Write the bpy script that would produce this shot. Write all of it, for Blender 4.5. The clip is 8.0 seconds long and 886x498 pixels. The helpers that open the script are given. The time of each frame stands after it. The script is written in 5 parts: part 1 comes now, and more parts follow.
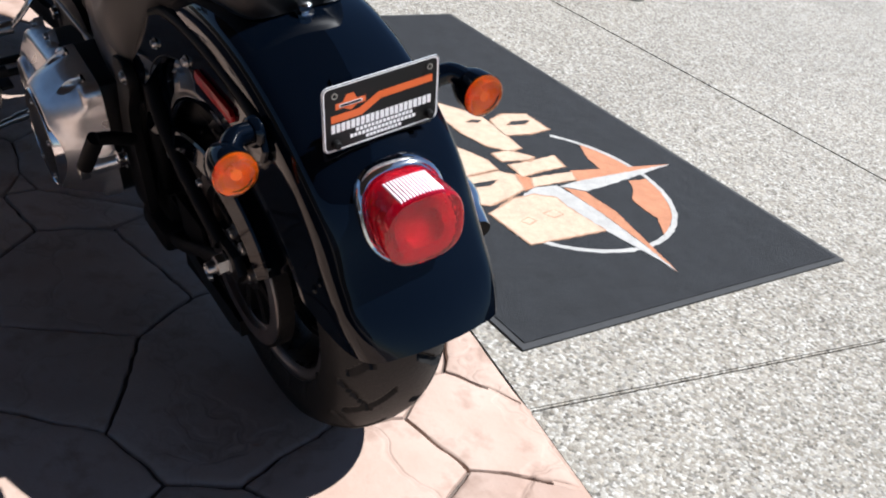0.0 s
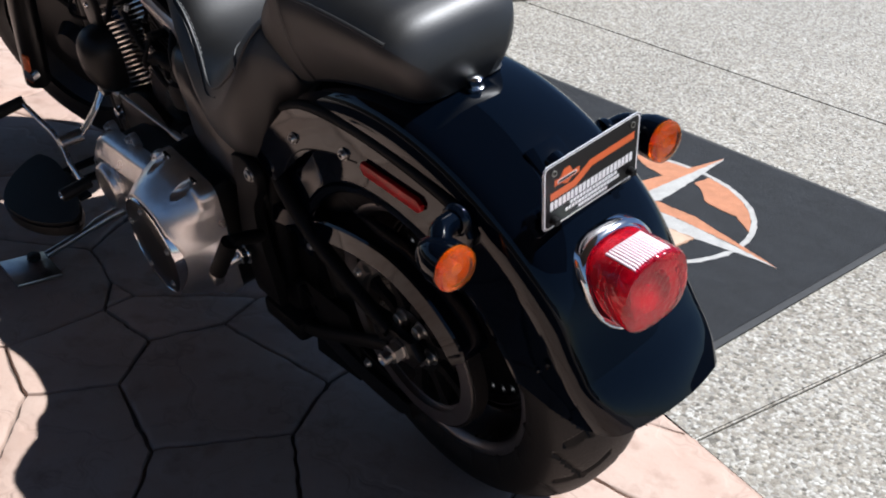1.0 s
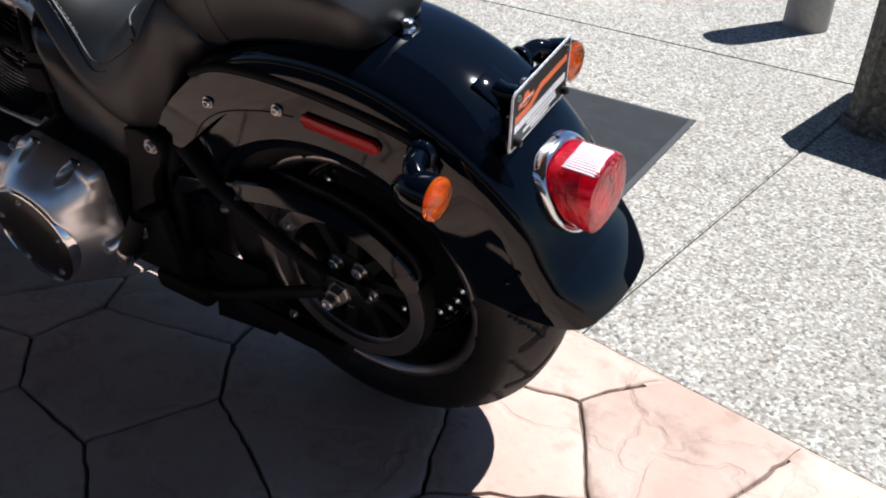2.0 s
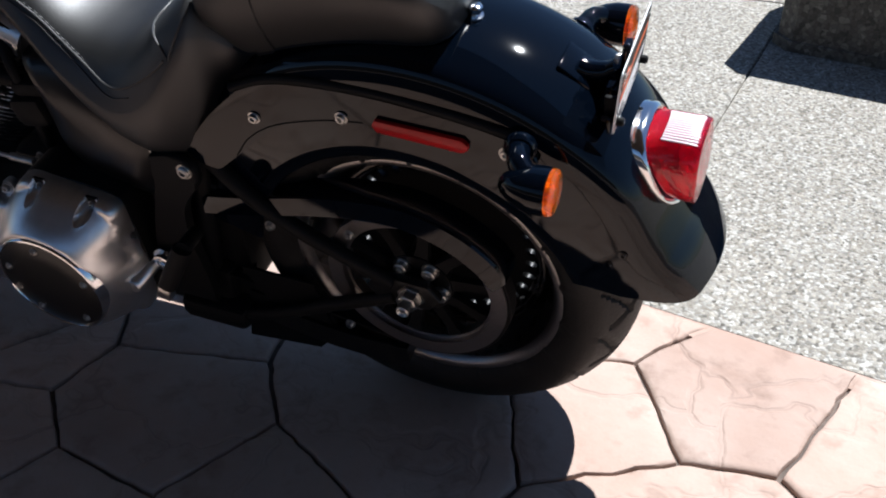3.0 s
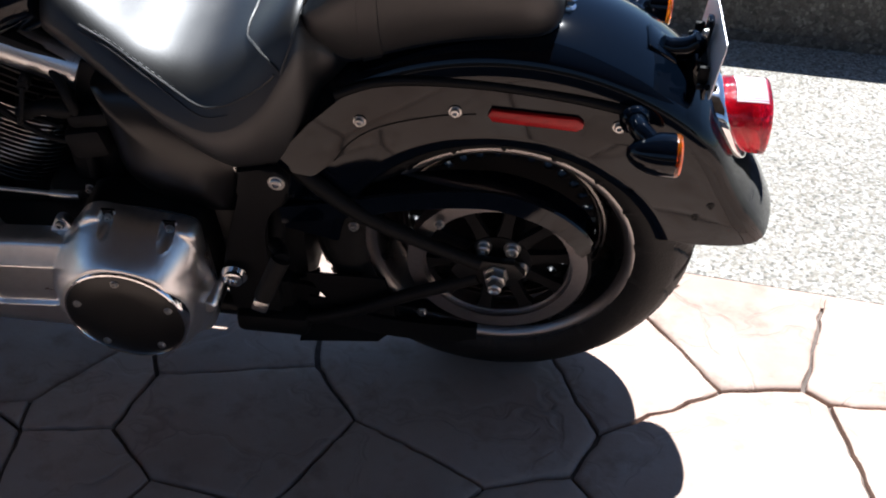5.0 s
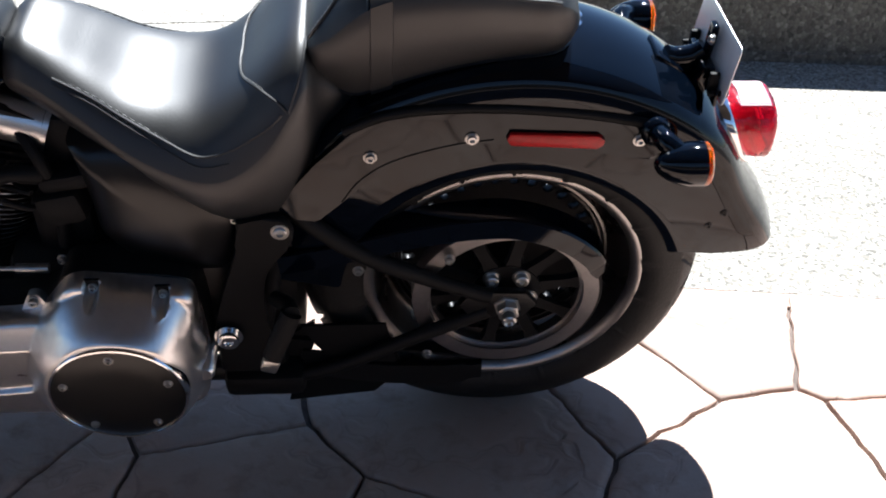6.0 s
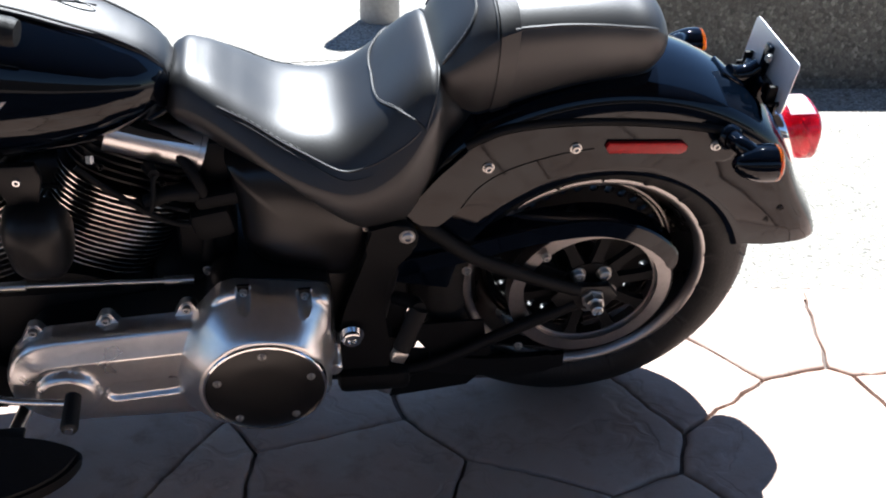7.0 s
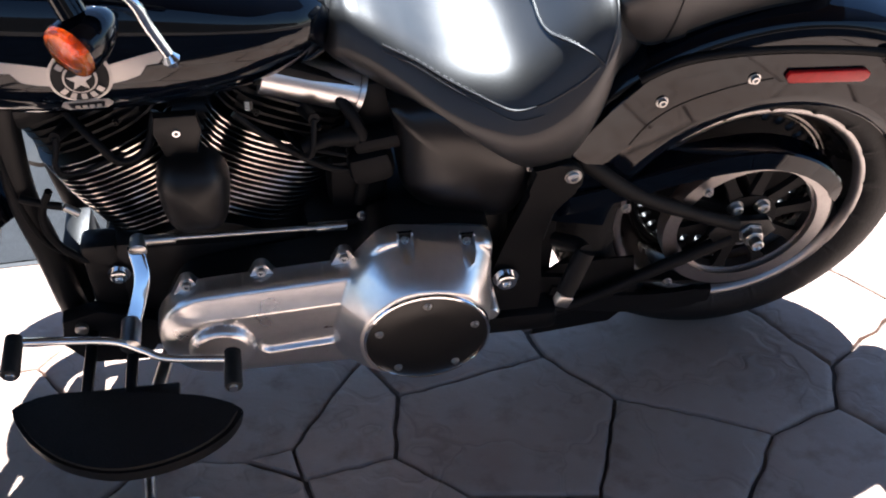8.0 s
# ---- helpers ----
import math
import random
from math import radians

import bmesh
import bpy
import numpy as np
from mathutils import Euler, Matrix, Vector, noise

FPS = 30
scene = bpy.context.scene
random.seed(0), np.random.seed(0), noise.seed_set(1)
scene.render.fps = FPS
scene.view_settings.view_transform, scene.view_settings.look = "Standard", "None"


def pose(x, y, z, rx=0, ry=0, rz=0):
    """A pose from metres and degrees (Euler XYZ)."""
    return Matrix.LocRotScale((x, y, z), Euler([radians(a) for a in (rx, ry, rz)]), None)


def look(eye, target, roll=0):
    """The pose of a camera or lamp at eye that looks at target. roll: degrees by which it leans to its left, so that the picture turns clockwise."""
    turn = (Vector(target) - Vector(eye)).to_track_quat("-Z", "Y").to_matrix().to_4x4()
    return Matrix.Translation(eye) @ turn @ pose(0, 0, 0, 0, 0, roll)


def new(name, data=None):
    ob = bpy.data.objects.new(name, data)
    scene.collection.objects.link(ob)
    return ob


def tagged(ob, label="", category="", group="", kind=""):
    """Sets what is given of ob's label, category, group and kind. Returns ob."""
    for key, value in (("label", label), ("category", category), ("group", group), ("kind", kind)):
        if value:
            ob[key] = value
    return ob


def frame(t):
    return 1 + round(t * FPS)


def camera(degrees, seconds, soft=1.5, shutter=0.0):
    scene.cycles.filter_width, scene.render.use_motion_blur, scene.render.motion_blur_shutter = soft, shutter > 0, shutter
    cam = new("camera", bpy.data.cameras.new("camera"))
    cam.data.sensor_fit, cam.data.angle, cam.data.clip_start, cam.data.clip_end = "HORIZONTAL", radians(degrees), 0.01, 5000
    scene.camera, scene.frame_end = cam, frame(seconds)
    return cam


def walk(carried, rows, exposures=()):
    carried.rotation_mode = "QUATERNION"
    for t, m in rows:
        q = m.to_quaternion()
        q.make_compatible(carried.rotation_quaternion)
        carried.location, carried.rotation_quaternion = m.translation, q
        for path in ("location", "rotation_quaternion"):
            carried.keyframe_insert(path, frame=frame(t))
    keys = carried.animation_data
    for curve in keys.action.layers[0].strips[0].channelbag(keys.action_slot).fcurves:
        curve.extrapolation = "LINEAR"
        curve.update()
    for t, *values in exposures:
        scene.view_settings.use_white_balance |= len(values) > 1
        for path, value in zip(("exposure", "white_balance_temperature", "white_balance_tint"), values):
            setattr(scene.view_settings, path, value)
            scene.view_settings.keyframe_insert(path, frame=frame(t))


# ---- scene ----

cam = camera(45.8, 8.0, soft=2.0)
PATH = [
    (0, (1.47, -0.457, 1.275), (-0.025, 0.443, 0.297), 13.5),
    (0.5, (1.385, -0.613, 1.26), (-0.132, 0.331, 0.362), 12.4),
    (1, (1.229, -0.725, 1.279), (-0.239, 0.243, 0.326), 5.2),
    (1.5, (1.166, -0.83, 1.269), (-0.058, 0.424, 0.305), 9.0),
    (1.7, (1.133, -0.932, 1.275), (-0.037, 0.365, 0.3), 6.9),
    (2.8, (0.825, -1.169, 1.274), (-0.035, 0.307, 0.234), 3.3),
    (3, (0.739, -1.171, 1.283), (-0.097, 0.3, 0.216), 1.3),
    (3.5, (0.643, -1.253, 1.29), (0.001, 0.328, 0.247), 1.6),
    (4, (0.542, -1.398, 1.321), (0.008, 0.221, 0.277), -1.7),
    (4.5, (0.433, -1.5, 1.301), (-0.036, 0.162, 0.293), 1.5),
    (4.7, (0.367, -1.505, 1.298), (-0.089, 0.152, 0.276), 2.6),
    (5.8, (0.029, -1.425, 1.259), (-0.088, 0.251, 0.174), 0.4),
    (6, (-0.016, -1.468, 1.241), (-0.116, 0.277, 0.269), 1.4),
    (6.5, (-0.167, -1.578, 1.295), (-0.228, 0.167, 0.319), -2.0),
    (7, (-0.312, -1.706, 1.276), (-0.274, 0.082, 0.38), 1.1),
    (7.5, (-0.416, -1.684, 1.3), (-0.468, 0.07, 0.34), 2.3),
    (8, (-0.581, -1.593, 1.296), (-0.545, 0.1, 0.233), -0.2),
]
EXPOSURES = [(0.0, 1.00, 5850, 10), (1.0, 0.88, 5800, 10), (1.5, 1.16, 5850, 10), (3.0, 1.04, 5750, 9), (3.5, 1.18, 5750, 9), (4.5, 1.36, 5750, 9), (6.0, 1.90, 5750, 8), (7.0, 2.02, 5700, 8), (7.5, 2.08, 5700, 8), (8.0, 2.60, 5680, 8)]
walk(cam, [(t, look(eye, target, roll)) for t, eye, target, roll in PATH], EXPOSURES)

# ---- light: clear midday sky, sun behind the motorcycle ----
SUN_TO = Vector((0.155, 0.495, 1.0)).normalized()
world = bpy.data.worlds.new("sky")
scene.world = world
world.use_nodes = True
wn = world.node_tree.nodes
sky = wn.new("ShaderNodeTexSky")
sky.sky_type, sky.sun_disc = "NISHITA", False
sky.altitude, sky.dust_density, sky.ozone_density = 1200.0, 0.3, 1.8
sky.sun_elevation = math.asin(SUN_TO.z)
sky.sun_rotation = math.atan2(SUN_TO.x, SUN_TO.y)
wn["Background"].inputs["Strength"].default_value = 0.041
world.node_tree.links.new(sky.outputs[0], wn["Background"].inputs[0])
sun = new("sun", bpy.data.lights.new("sun", "SUN"))
sun.data.energy, sun.data.angle, sun.data.color = 5.0, radians(0.53), (1.0, 0.95, 0.88)
sun.matrix_world = look(SUN_TO * 20, (0, 0, 0))


# ---- materials ----
def mat(name, color, rough=0.5, metal=0.0, noise_scale=0.0, vary=0.0, color2=None, bump=0.0, bump_scale=None, coat=0.0, detail=6.0, rough_vary=0.0, island=0.0, spec=0.5, coat_rough=0.03, coarse=0.0):
    """A principled material whose colour, gloss and relief vary with noise at two scales (object coordinates, metres)."""
    m = bpy.data.materials.new(name)
    m.use_nodes = True
    nt = m.node_tree
    nodes, link = nt.nodes, nt.links.new
    b = nodes["Principled BSDF"]
    b.inputs["Base Color"].default_value = (*color, 1)
    b.inputs["Roughness"].default_value = rough
    b.inputs["Metallic"].default_value = metal
    b.inputs["Coat Weight"].default_value = coat
    b.inputs["Coat Roughness"].default_value = coat_rough
    b.inputs["Coat IOR"].default_value = 1.5
    b.inputs["Specular IOR Level"].default_value = spec
    if noise_scale or bump or rough_vary:
        tc = nodes.new("ShaderNodeTexCoord")
    if noise_scale:
        n1, n2 = nodes.new("ShaderNodeTexNoise"), nodes.new("ShaderNodeTexNoise")
        for n, s in ((n1, noise_scale), (n2, noise_scale * 9.0)):
            n.inputs["Scale"].default_value, n.inputs["Detail"].default_value = s, detail
            link(tc.outputs["Object"], n.inputs["Vector"])
        add = nodes.new("ShaderNodeMath")
        add.operation = "MULTIPLY_ADD"
        add.inputs[1].default_value = 0.5
        half = nodes.new("ShaderNodeMath")
        half.operation = "MULTIPLY"
        half.inputs[1].default_value = 0.5
        link(n2.outputs["Fac"], half.inputs[0])
        link(n1.outputs["Fac"], add.inputs[0])
        link(half.outputs[0], add.inputs[2])
        ramp = nodes.new("ShaderNodeValToRGB")
        ramp.color_ramp.elements[0].position, ramp.color_ramp.elements[1].position = 0.35, 0.65
        c2 = color2 or tuple(c * (1 - vary) for c in color)
        ramp.color_ramp.elements[0].color, ramp.color_ramp.elements[1].color = (*c2, 1), (*color, 1)
        link(add.outputs[0], ramp.inputs[0])
        out = ramp.outputs[0]
        if island:
            info = nodes.new("ShaderNodeObjectInfo")
            hsv = nodes.new("ShaderNodeHueSaturation")
            mr = nodes.new("ShaderNodeMapRange")
            mr.inputs["To Min"].default_value, mr.inputs["To Max"].default_value = 1 - island, 1 + island
            link(info.outputs["Random"], mr.inputs["Value"])
            link(mr.outputs[0], hsv.inputs["Value"])
            link(out, hsv.inputs["Color"])
            out = hsv.outputs[0]
        link(out, b.inputs["Base Color"])
    if rough_vary:
        n3 = nodes.new("ShaderNodeTexNoise")
        n3.inputs["Scale"].default_value, n3.inputs["Detail"].default_value = 14.0, 8.0
        link(tc.outputs["Object"], n3.inputs["Vector"])
        mr = nodes.new("ShaderNodeMapRange")
        mr.inputs["From Min"].default_value, mr.inputs["From Max"].default_value = 0.3, 0.75
        mr.inputs["To Min"].default_value, mr.inputs["To Max"].default_value = rough, rough + rough_vary
        link(n3.outputs["Fac"], mr.inputs["Value"])
        link(mr.outputs[0], b.inputs["Roughness"])
    if bump:
        n4 = nodes.new("ShaderNodeTexNoise")
        n4.inputs["Scale"].default_value, n4.inputs["Detail"].default_value = bump_scale or 60.0, 8.0
        link(tc.outputs["Object"], n4.inputs["Vector"])
        bp = nodes.new("ShaderNodeBump")
        bp.inputs["Strength"].default_value, bp.inputs["Distance"].default_value = bump, 0.004
        link(n4.outputs["Fac"], bp.inputs["Height"])
        if coarse:
            n5 = nodes.new("ShaderNodeTexNoise")
            n5.inputs["Scale"].default_value, n5.inputs["Detail"].default_value, n5.inputs["Distortion"].default_value = coarse, 5.0, 1.2
            link(tc.outputs["Object"], n5.inputs["Vector"])
            bp2 = nodes.new("ShaderNodeBump")
            bp2.inputs["Strength"].default_value, bp2.inputs["Distance"].default_value = 0.9, 0.012
            link(n5.outputs["Fac"], bp2.inputs["Height"])
            link(bp2.outputs[0], bp.inputs["Normal"])
        link(bp.outputs[0], b.inputs["Normal"])
    return m


def pebble_mat(name, colors, scale, bump, dist=0.003):
    """Exposed-aggregate concrete: small stones of several tones, darker towards their borders."""
    m = bpy.data.materials.new(name)
    m.use_nodes = True
    nt = m.node_tree
    nodes, link = nt.nodes, nt.links.new
    b = nodes["Principled BSDF"]
    b.inputs["Roughness"].default_value = 0.85
    tc = nodes.new("ShaderNodeTexCoord")
    v = nodes.new("ShaderNodeTexVoronoi")
    v.inputs["Scale"].default_value = scale
    link(tc.outputs["Object"], v.inputs["Vector"])
    sep = nodes.new("ShaderNodeSeparateColor")
    link(v.outputs["Color"], sep.inputs[0])
    ramp = nodes.new("ShaderNodeValToRGB")
    e = ramp.color_ramp.elements
    while len(e) < len(colors):
        e.new(0.5)
    for k, c in enumerate(colors):
        e[k].position, e[k].color = k / (len(colors) - 1), (*c, 1)
    link(sep.outputs[0], ramp.inputs[0])
    big = nodes.new("ShaderNodeTexNoise")
    big.inputs["Scale"].default_value, big.inputs["Detail"].default_value = 1.3, 6.0
    link(tc.outputs["Object"], big.inputs["Vector"])
    mr = nodes.new("ShaderNodeMapRange")
    mr.inputs["From Min"].default_value, mr.inputs["From Max"].default_value = 0.3, 0.7
    mr.inputs["To Min"].default_value, mr.inputs["To Max"].default_value = 0.86, 1.08
    link(big.outputs["Fac"], mr.inputs["Value"])
    edge = nodes.new("ShaderNodeTexVoronoi")
    edge.feature = "DISTANCE_TO_EDGE"
    edge.inputs["Scale"].default_value = scale
    link(tc.outputs["Object"], edge.inputs["Vector"])
    em = nodes.new("ShaderNodeMapRange")
    em.inputs["From Max"].default_value = 0.12
    em.inputs["To Min"].default_value = 0.72
    link(edge.outputs["Distance"], em.inputs["Value"])
    mul = nodes.new("ShaderNodeMath")
    mul.operation = "MULTIPLY"
    link(mr.outputs[0], mul.inputs[0])
    link(em.outputs[0], mul.inputs[1])
    hsv = nodes.new("ShaderNodeHueSaturation")
    link(mul.outputs[0], hsv.inputs["Value"])
    link(ramp.outputs[0], hsv.inputs["Color"])
    link(hsv.outputs[0], b.inputs["Base Color"])
    bp = nodes.new("ShaderNodeBump")
    bp.inputs["Strength"].default_value, bp.inputs["Distance"].default_value = bump, dist
    link(edge.outputs["Distance"], bp.inputs["Height"])
    link(bp.outputs[0], b.inputs["Normal"])
    return m


def stone_mat(name, light, dark, stain):
    """Stamped concrete flagstone: blotches, faint stains, wavy creases and fine grit."""
    m = bpy.data.materials.new(name)
    m.use_nodes = True
    nt = m.node_tree
    nodes, link = nt.nodes, nt.links.new
    b = nodes["Principled BSDF"]
    b.inputs["Roughness"].default_value = 0.72
    b.inputs["Specular IOR Level"].default_value = 0.35
    tc = nodes.new("ShaderNodeTexCoord")
    fac = []
    for scale, detail, lo, hi in ((2.6, 8.0, 0.35, 0.68), (11.0, 8.0, 0.53, 0.72), (95.0, 4.0, 0.3, 0.7), (4.0, 3.0, 0.0, 1.0)):
        n = nodes.new("ShaderNodeTexNoise")
        n.inputs["Scale"].default_value, n.inputs["Detail"].default_value, n.inputs["Roughness"].default_value = scale, detail, 0.62
        link(tc.outputs["Object"], n.inputs["Vector"])
        mr = nodes.new("ShaderNodeMapRange")
        mr.inputs["From Min"].default_value, mr.inputs["From Max"].default_value = lo, hi
        link(n.outputs["Fac"], mr.inputs["Value"])
        fac.append((mr.outputs[0], n))
    # creases: cell borders bent by noise
    mixv = nodes.new("ShaderNodeMix")
    mixv.data_type, mixv.blend_type = "RGBA", "ADD"
    mixv.inputs["Factor"].default_value = 0.42
    link(tc.outputs["Object"], mixv.inputs[6])
    link(fac[3][1].outputs["Color"], mixv.inputs[7])
    vor = nodes.new("ShaderNodeTexVoronoi")
    vor.feature = "DISTANCE_TO_EDGE"
    vor.inputs["Scale"].default_value = 3.2
    link(mixv.outputs[2], vor.inputs["Vector"])
    crease = nodes.new("ShaderNodeMapRange")
    crease.inputs["From Min"].default_value, crease.inputs["From Max"].default_value = 0.0, 0.07
    crease.interpolation_type = "SMOOTHSTEP"
    link(vor.outputs["Distance"], crease.inputs["Value"])
    mask = nodes.new("ShaderNodeMath")                  # creases fade in and out
    mask.operation = "MAXIMUM"
    link(crease.outputs[0], mask.inputs[0])
    link(fac[0][0], mask.inputs[1])
    prev = None
    for base, f, amount in ((dark, fac[0][0], 1.0), (stain, fac[1][0], 0.85)):
        mx = nodes.new("ShaderNodeMix")
        mx.data_type = "RGBA"
        if prev is None:
            mx.inputs[6].default_value, mx.inputs[7].default_value = (*dark, 1), (*light, 1)
            link(f, mx.inputs["Factor"])
        else:
            k = nodes.new("ShaderNodeMath")
            k.operation = "MULTIPLY"
            k.inputs[1].default_value = amount
            link(f, k.inputs[0])
            link(k.outputs[0], mx.inputs["Factor"])
            link(prev, mx.inputs[6])
            mx.inputs[7].default_value = (*base, 1)
        prev = mx.outputs[2]
    # thin veins of a darker stain colour along the creases
    vein, sure, some, mx = nodes.new("ShaderNodeMapRange"), nodes.new("ShaderNodeMath"), nodes.new("ShaderNodeMath"), nodes.new("ShaderNodeMix")
    vein.inputs["From Min"].default_value, vein.inputs["From Max"].default_value = 0.0, 0.022
    vein.inputs["To Min"].default_value, vein.inputs["To Max"].default_value = 1.0, 0.0
    link(vor.outputs["Distance"], vein.inputs["Value"])
    sure.operation, sure.use_clamp = "SUBTRACT", True
    link(vein.outputs[0], sure.inputs[0])
    link(fac[0][0], sure.inputs[1])
    some.operation = "MULTIPLY"
    some.inputs[1].default_value = 0.42
    link(sure.outputs[0], some.inputs[0])
    mx.data_type = "RGBA"
    link(some.outputs[0], mx.inputs["Factor"])
    link(prev, mx.inputs[6])
    mx.inputs[7].default_value = (*[c * 0.6 for c in stain], 1)
    prev = mx.outputs[2]
    info, val, hsv = nodes.new("ShaderNodeObjectInfo"), nodes.new("ShaderNodeMapRange"), nodes.new("ShaderNodeHueSaturation")
    val.inputs["To Min"].default_value, val.inputs["To Max"].default_value = 0.90, 1.08
    link(info.outputs["Random"], val.inputs["Value"])
    link(val.outputs[0], hsv.inputs["Value"])
    link(prev, hsv.inputs["Color"])
    link(hsv.outputs[0], b.inputs["Base Color"])
    normal = None
    for height, strength, dist in ((mask.outputs[0], 0.8, 0.004), (fac[3][1].outputs["Fac"], 0.6, 0.010), (fac[2][1].outputs["Fac"], 0.45, 0.0025)):
        bp = nodes.new("ShaderNodeBump")
        bp.inputs["Strength"].default_value, bp.inputs["Distance"].default_value = strength, dist
        link(height, bp.inputs["Height"])
        if normal:
            link(normal, bp.inputs["Normal"])
        normal = bp.outputs[0]
    link(normal, b.inputs["Normal"])
    return m


def lens_mat(name, color, deep, rough=0.06, scale=150.0, clear=0.6):
    """Moulded coloured plastic lens with fine facets inside."""
    m = bpy.data.materials.new(name)
    m.use_nodes = True
    nt = m.node_tree
    nodes, link = nt.nodes, nt.links.new
    b = nodes["Principled BSDF"]
    b.inputs["Roughness"].default_value = rough
    b.inputs["Transmission Weight"].default_value = clear
    b.inputs["IOR"].default_value = 1.5
    b.inputs["Coat Weight"].default_value = 0.15
    b.inputs["Coat Roughness"].default_value = 0.02
    tc = nodes.new("ShaderNodeTexCoord")
    v, n = nodes.new("ShaderNodeTexVoronoi"), nodes.new("ShaderNodeTexNoise")
    v.inputs["Scale"].default_value, n.inputs["Scale"].default_value, n.inputs["Detail"].default_value = scale, 28.0, 6.0
    link(tc.outputs["Object"], v.inputs["Vector"])
    link(tc.outputs["Object"], n.inputs["Vector"])
    ramp = nodes.new("ShaderNodeValToRGB")
    ramp.color_ramp.elements[0].position, ramp.color_ramp.elements[1].position = 0.40, 0.62
    ramp.color_ramp.elements[0].color, ramp.color_ramp.elements[1].color = (*deep, 1), (*color, 1)
    link(n.outputs["Fac"], ramp.inputs[0])
    link(ramp.outputs[0], b.inputs["Base Color"])
    bp = nodes.new("ShaderNodeBump")
    bp.inputs["Strength"].default_value, bp.inputs["Distance"].default_value = 0.6, 0.002
    link(v.outputs["Distance"], bp.inputs["Height"])
    link(bp.outputs[0], b.inputs["Normal"])
    return m


GLOSS = mat("gloss_black_paint", (0.0008, 0.0018, 0.0042), 0.03, spec=0.31, rough_vary=0.03)
SATIN = mat("satin_black_powder_coat", (0.004, 0.004, 0.0042), 0.42, spec=0.30, noise_scale=20, vary=0.3, bump=0.1, bump_scale=400)
MATTE = mat("matte_black_plastic", (0.0045, 0.0045, 0.0048), 0.6, spec=0.16, noise_scale=25, vary=0.3, bump=0.15, bump_scale=300)
RUBBER = mat("tyre_rubber", (0.010, 0.0098, 0.0095), 0.58, spec=0.25, noise_scale=12, vary=0.4, bump=0.25, bump_scale=250)
LEATHER = mat("black_leather", (0.0022, 0.0024, 0.0029), 0.46, spec=0.84, noise_scale=10, vary=0.25, bump=0.05, bump_scale=330, rough_vary=0.05)
THREAD = mat("grey_thread", (0.15, 0.15, 0.15), 0.7)
SILVER = mat("satin_silver_cast", (0.80, 0.79, 0.78), 0.27, metal=1.0, noise_scale=8, vary=0.10, bump=0.04, bump_scale=500, rough_vary=0.08)
CHROME = mat("chrome", (0.80, 0.80, 0.80), 0.06, metal=1.0, rough_vary=0.06)
STEEL = mat("zinc_steel", (0.55, 0.54, 0.52), 0.3, metal=1.0, noise_scale=60, vary=0.3)
SIDE_GLOSS = mat("soft_gloss_black", (0.003, 0.003, 0.0033), 0.28, spec=0.40, rough_vary=0.08)
MACHINED = mat("machined_rim_edge", (0.36, 0.34, 0.33), 0.30, metal=1.0, noise_scale=15, vary=0.15, rough_vary=0.1)
BARREL = mat("dark_polished_rim_barrel", (0.17, 0.16, 0.15), 0.24, metal=1.0, noise_scale=15, vary=0.2, rough_vary=0.1)
FIN_EDGE = mat("polished_fin_edge", (0.92, 0.88, 0.83), 0.22, metal=1.0, noise_scale=30, vary=0.2)
RED_LENS = lens_mat("red_lens", (0.72, 0.005, 0.045), (0.60, 0.003, 0.028), clear=0.90)
CLEAR_LENS = mat("ribbed_clear_lens", (0.82, 0.68, 0.72), 0.10, coat=0.5)
AMBER = lens_mat("amber_lens", (1.0, 0.30, 0.004), (1.0, 0.22, 0.002), clear=0.90)
AMBER_CORE = mat("amber_reflector_bowl", (1.0, 0.46, 0.04), 0.16, metal=0.7, coat=0.5)
RED_REFL = mat("red_reflector", (0.42, 0.004, 0.006), 0.30, noise_scale=90, vary=0.3, spec=0.3)
PLATE_BACK = mat("bare_aluminium_sheet", (0.80, 0.82, 0.86), 0.38, metal=0.25, noise_scale=40, vary=0.08)
PLATE_BLACK = mat("plate_black_enamel", (0.006, 0.006, 0.0065), 0.5, spec=0.25)
PLATE_WHITE = mat("plate_white_print", (0.85, 0.85, 0.85), 0.4)
PLATE_ORANGE = mat("plate_orange_print", (0.72, 0.13, 0.02), 0.4)
BADGE_CREAM = mat("badge_cream_enamel", (0.52, 0.47, 0.42), 0.3, metal=0.3, coat=0.4)
STONE = stone_mat("pink_flagstone", (0.425, 0.330, 0.275), (0.350, 0.240, 0.188), (0.25, 0.165, 0.125))
JOINT = mat("flagstone_joint_mortar", (0.15, 0.115, 0.095), 0.9, noise_scale=9, vary=0.55, bump=0.6, bump_scale=80)
AGGREGATE = pebble_mat("exposed_aggregate", [(0.325, 0.305, 0.262), (0.178, 0.155, 0.123), (0.45, 0.435, 0.395), (0.088, 0.078, 0.064), (0.37, 0.34, 0.285)], 125.0, 0.9)
DARK_AGG = pebble_mat("dark_aggregate_concrete", [(0.10, 0.09, 0.075), (0.16, 0.145, 0.12), (0.07, 0.065, 0.055), (0.24, 0.22, 0.19)], 70.0, 0.6, 0.006)
BOLLARD = mat("smooth_grey_concrete", (0.42, 0.40, 0.37), 0.8, noise_scale=6, vary=0.25, bump=0.3, bump_scale=70)
CARPET = mat("charcoal_carpet_pile", (0.0165, 0.0185, 0.022), 0.95, noise_scale=14, vary=0.5, bump=1.0, bump_scale=420)
MAT_EDGE = mat("rubber_mat_border", (0.030, 0.031, 0.033), 0.75, noise_scale=40, vary=0.3)
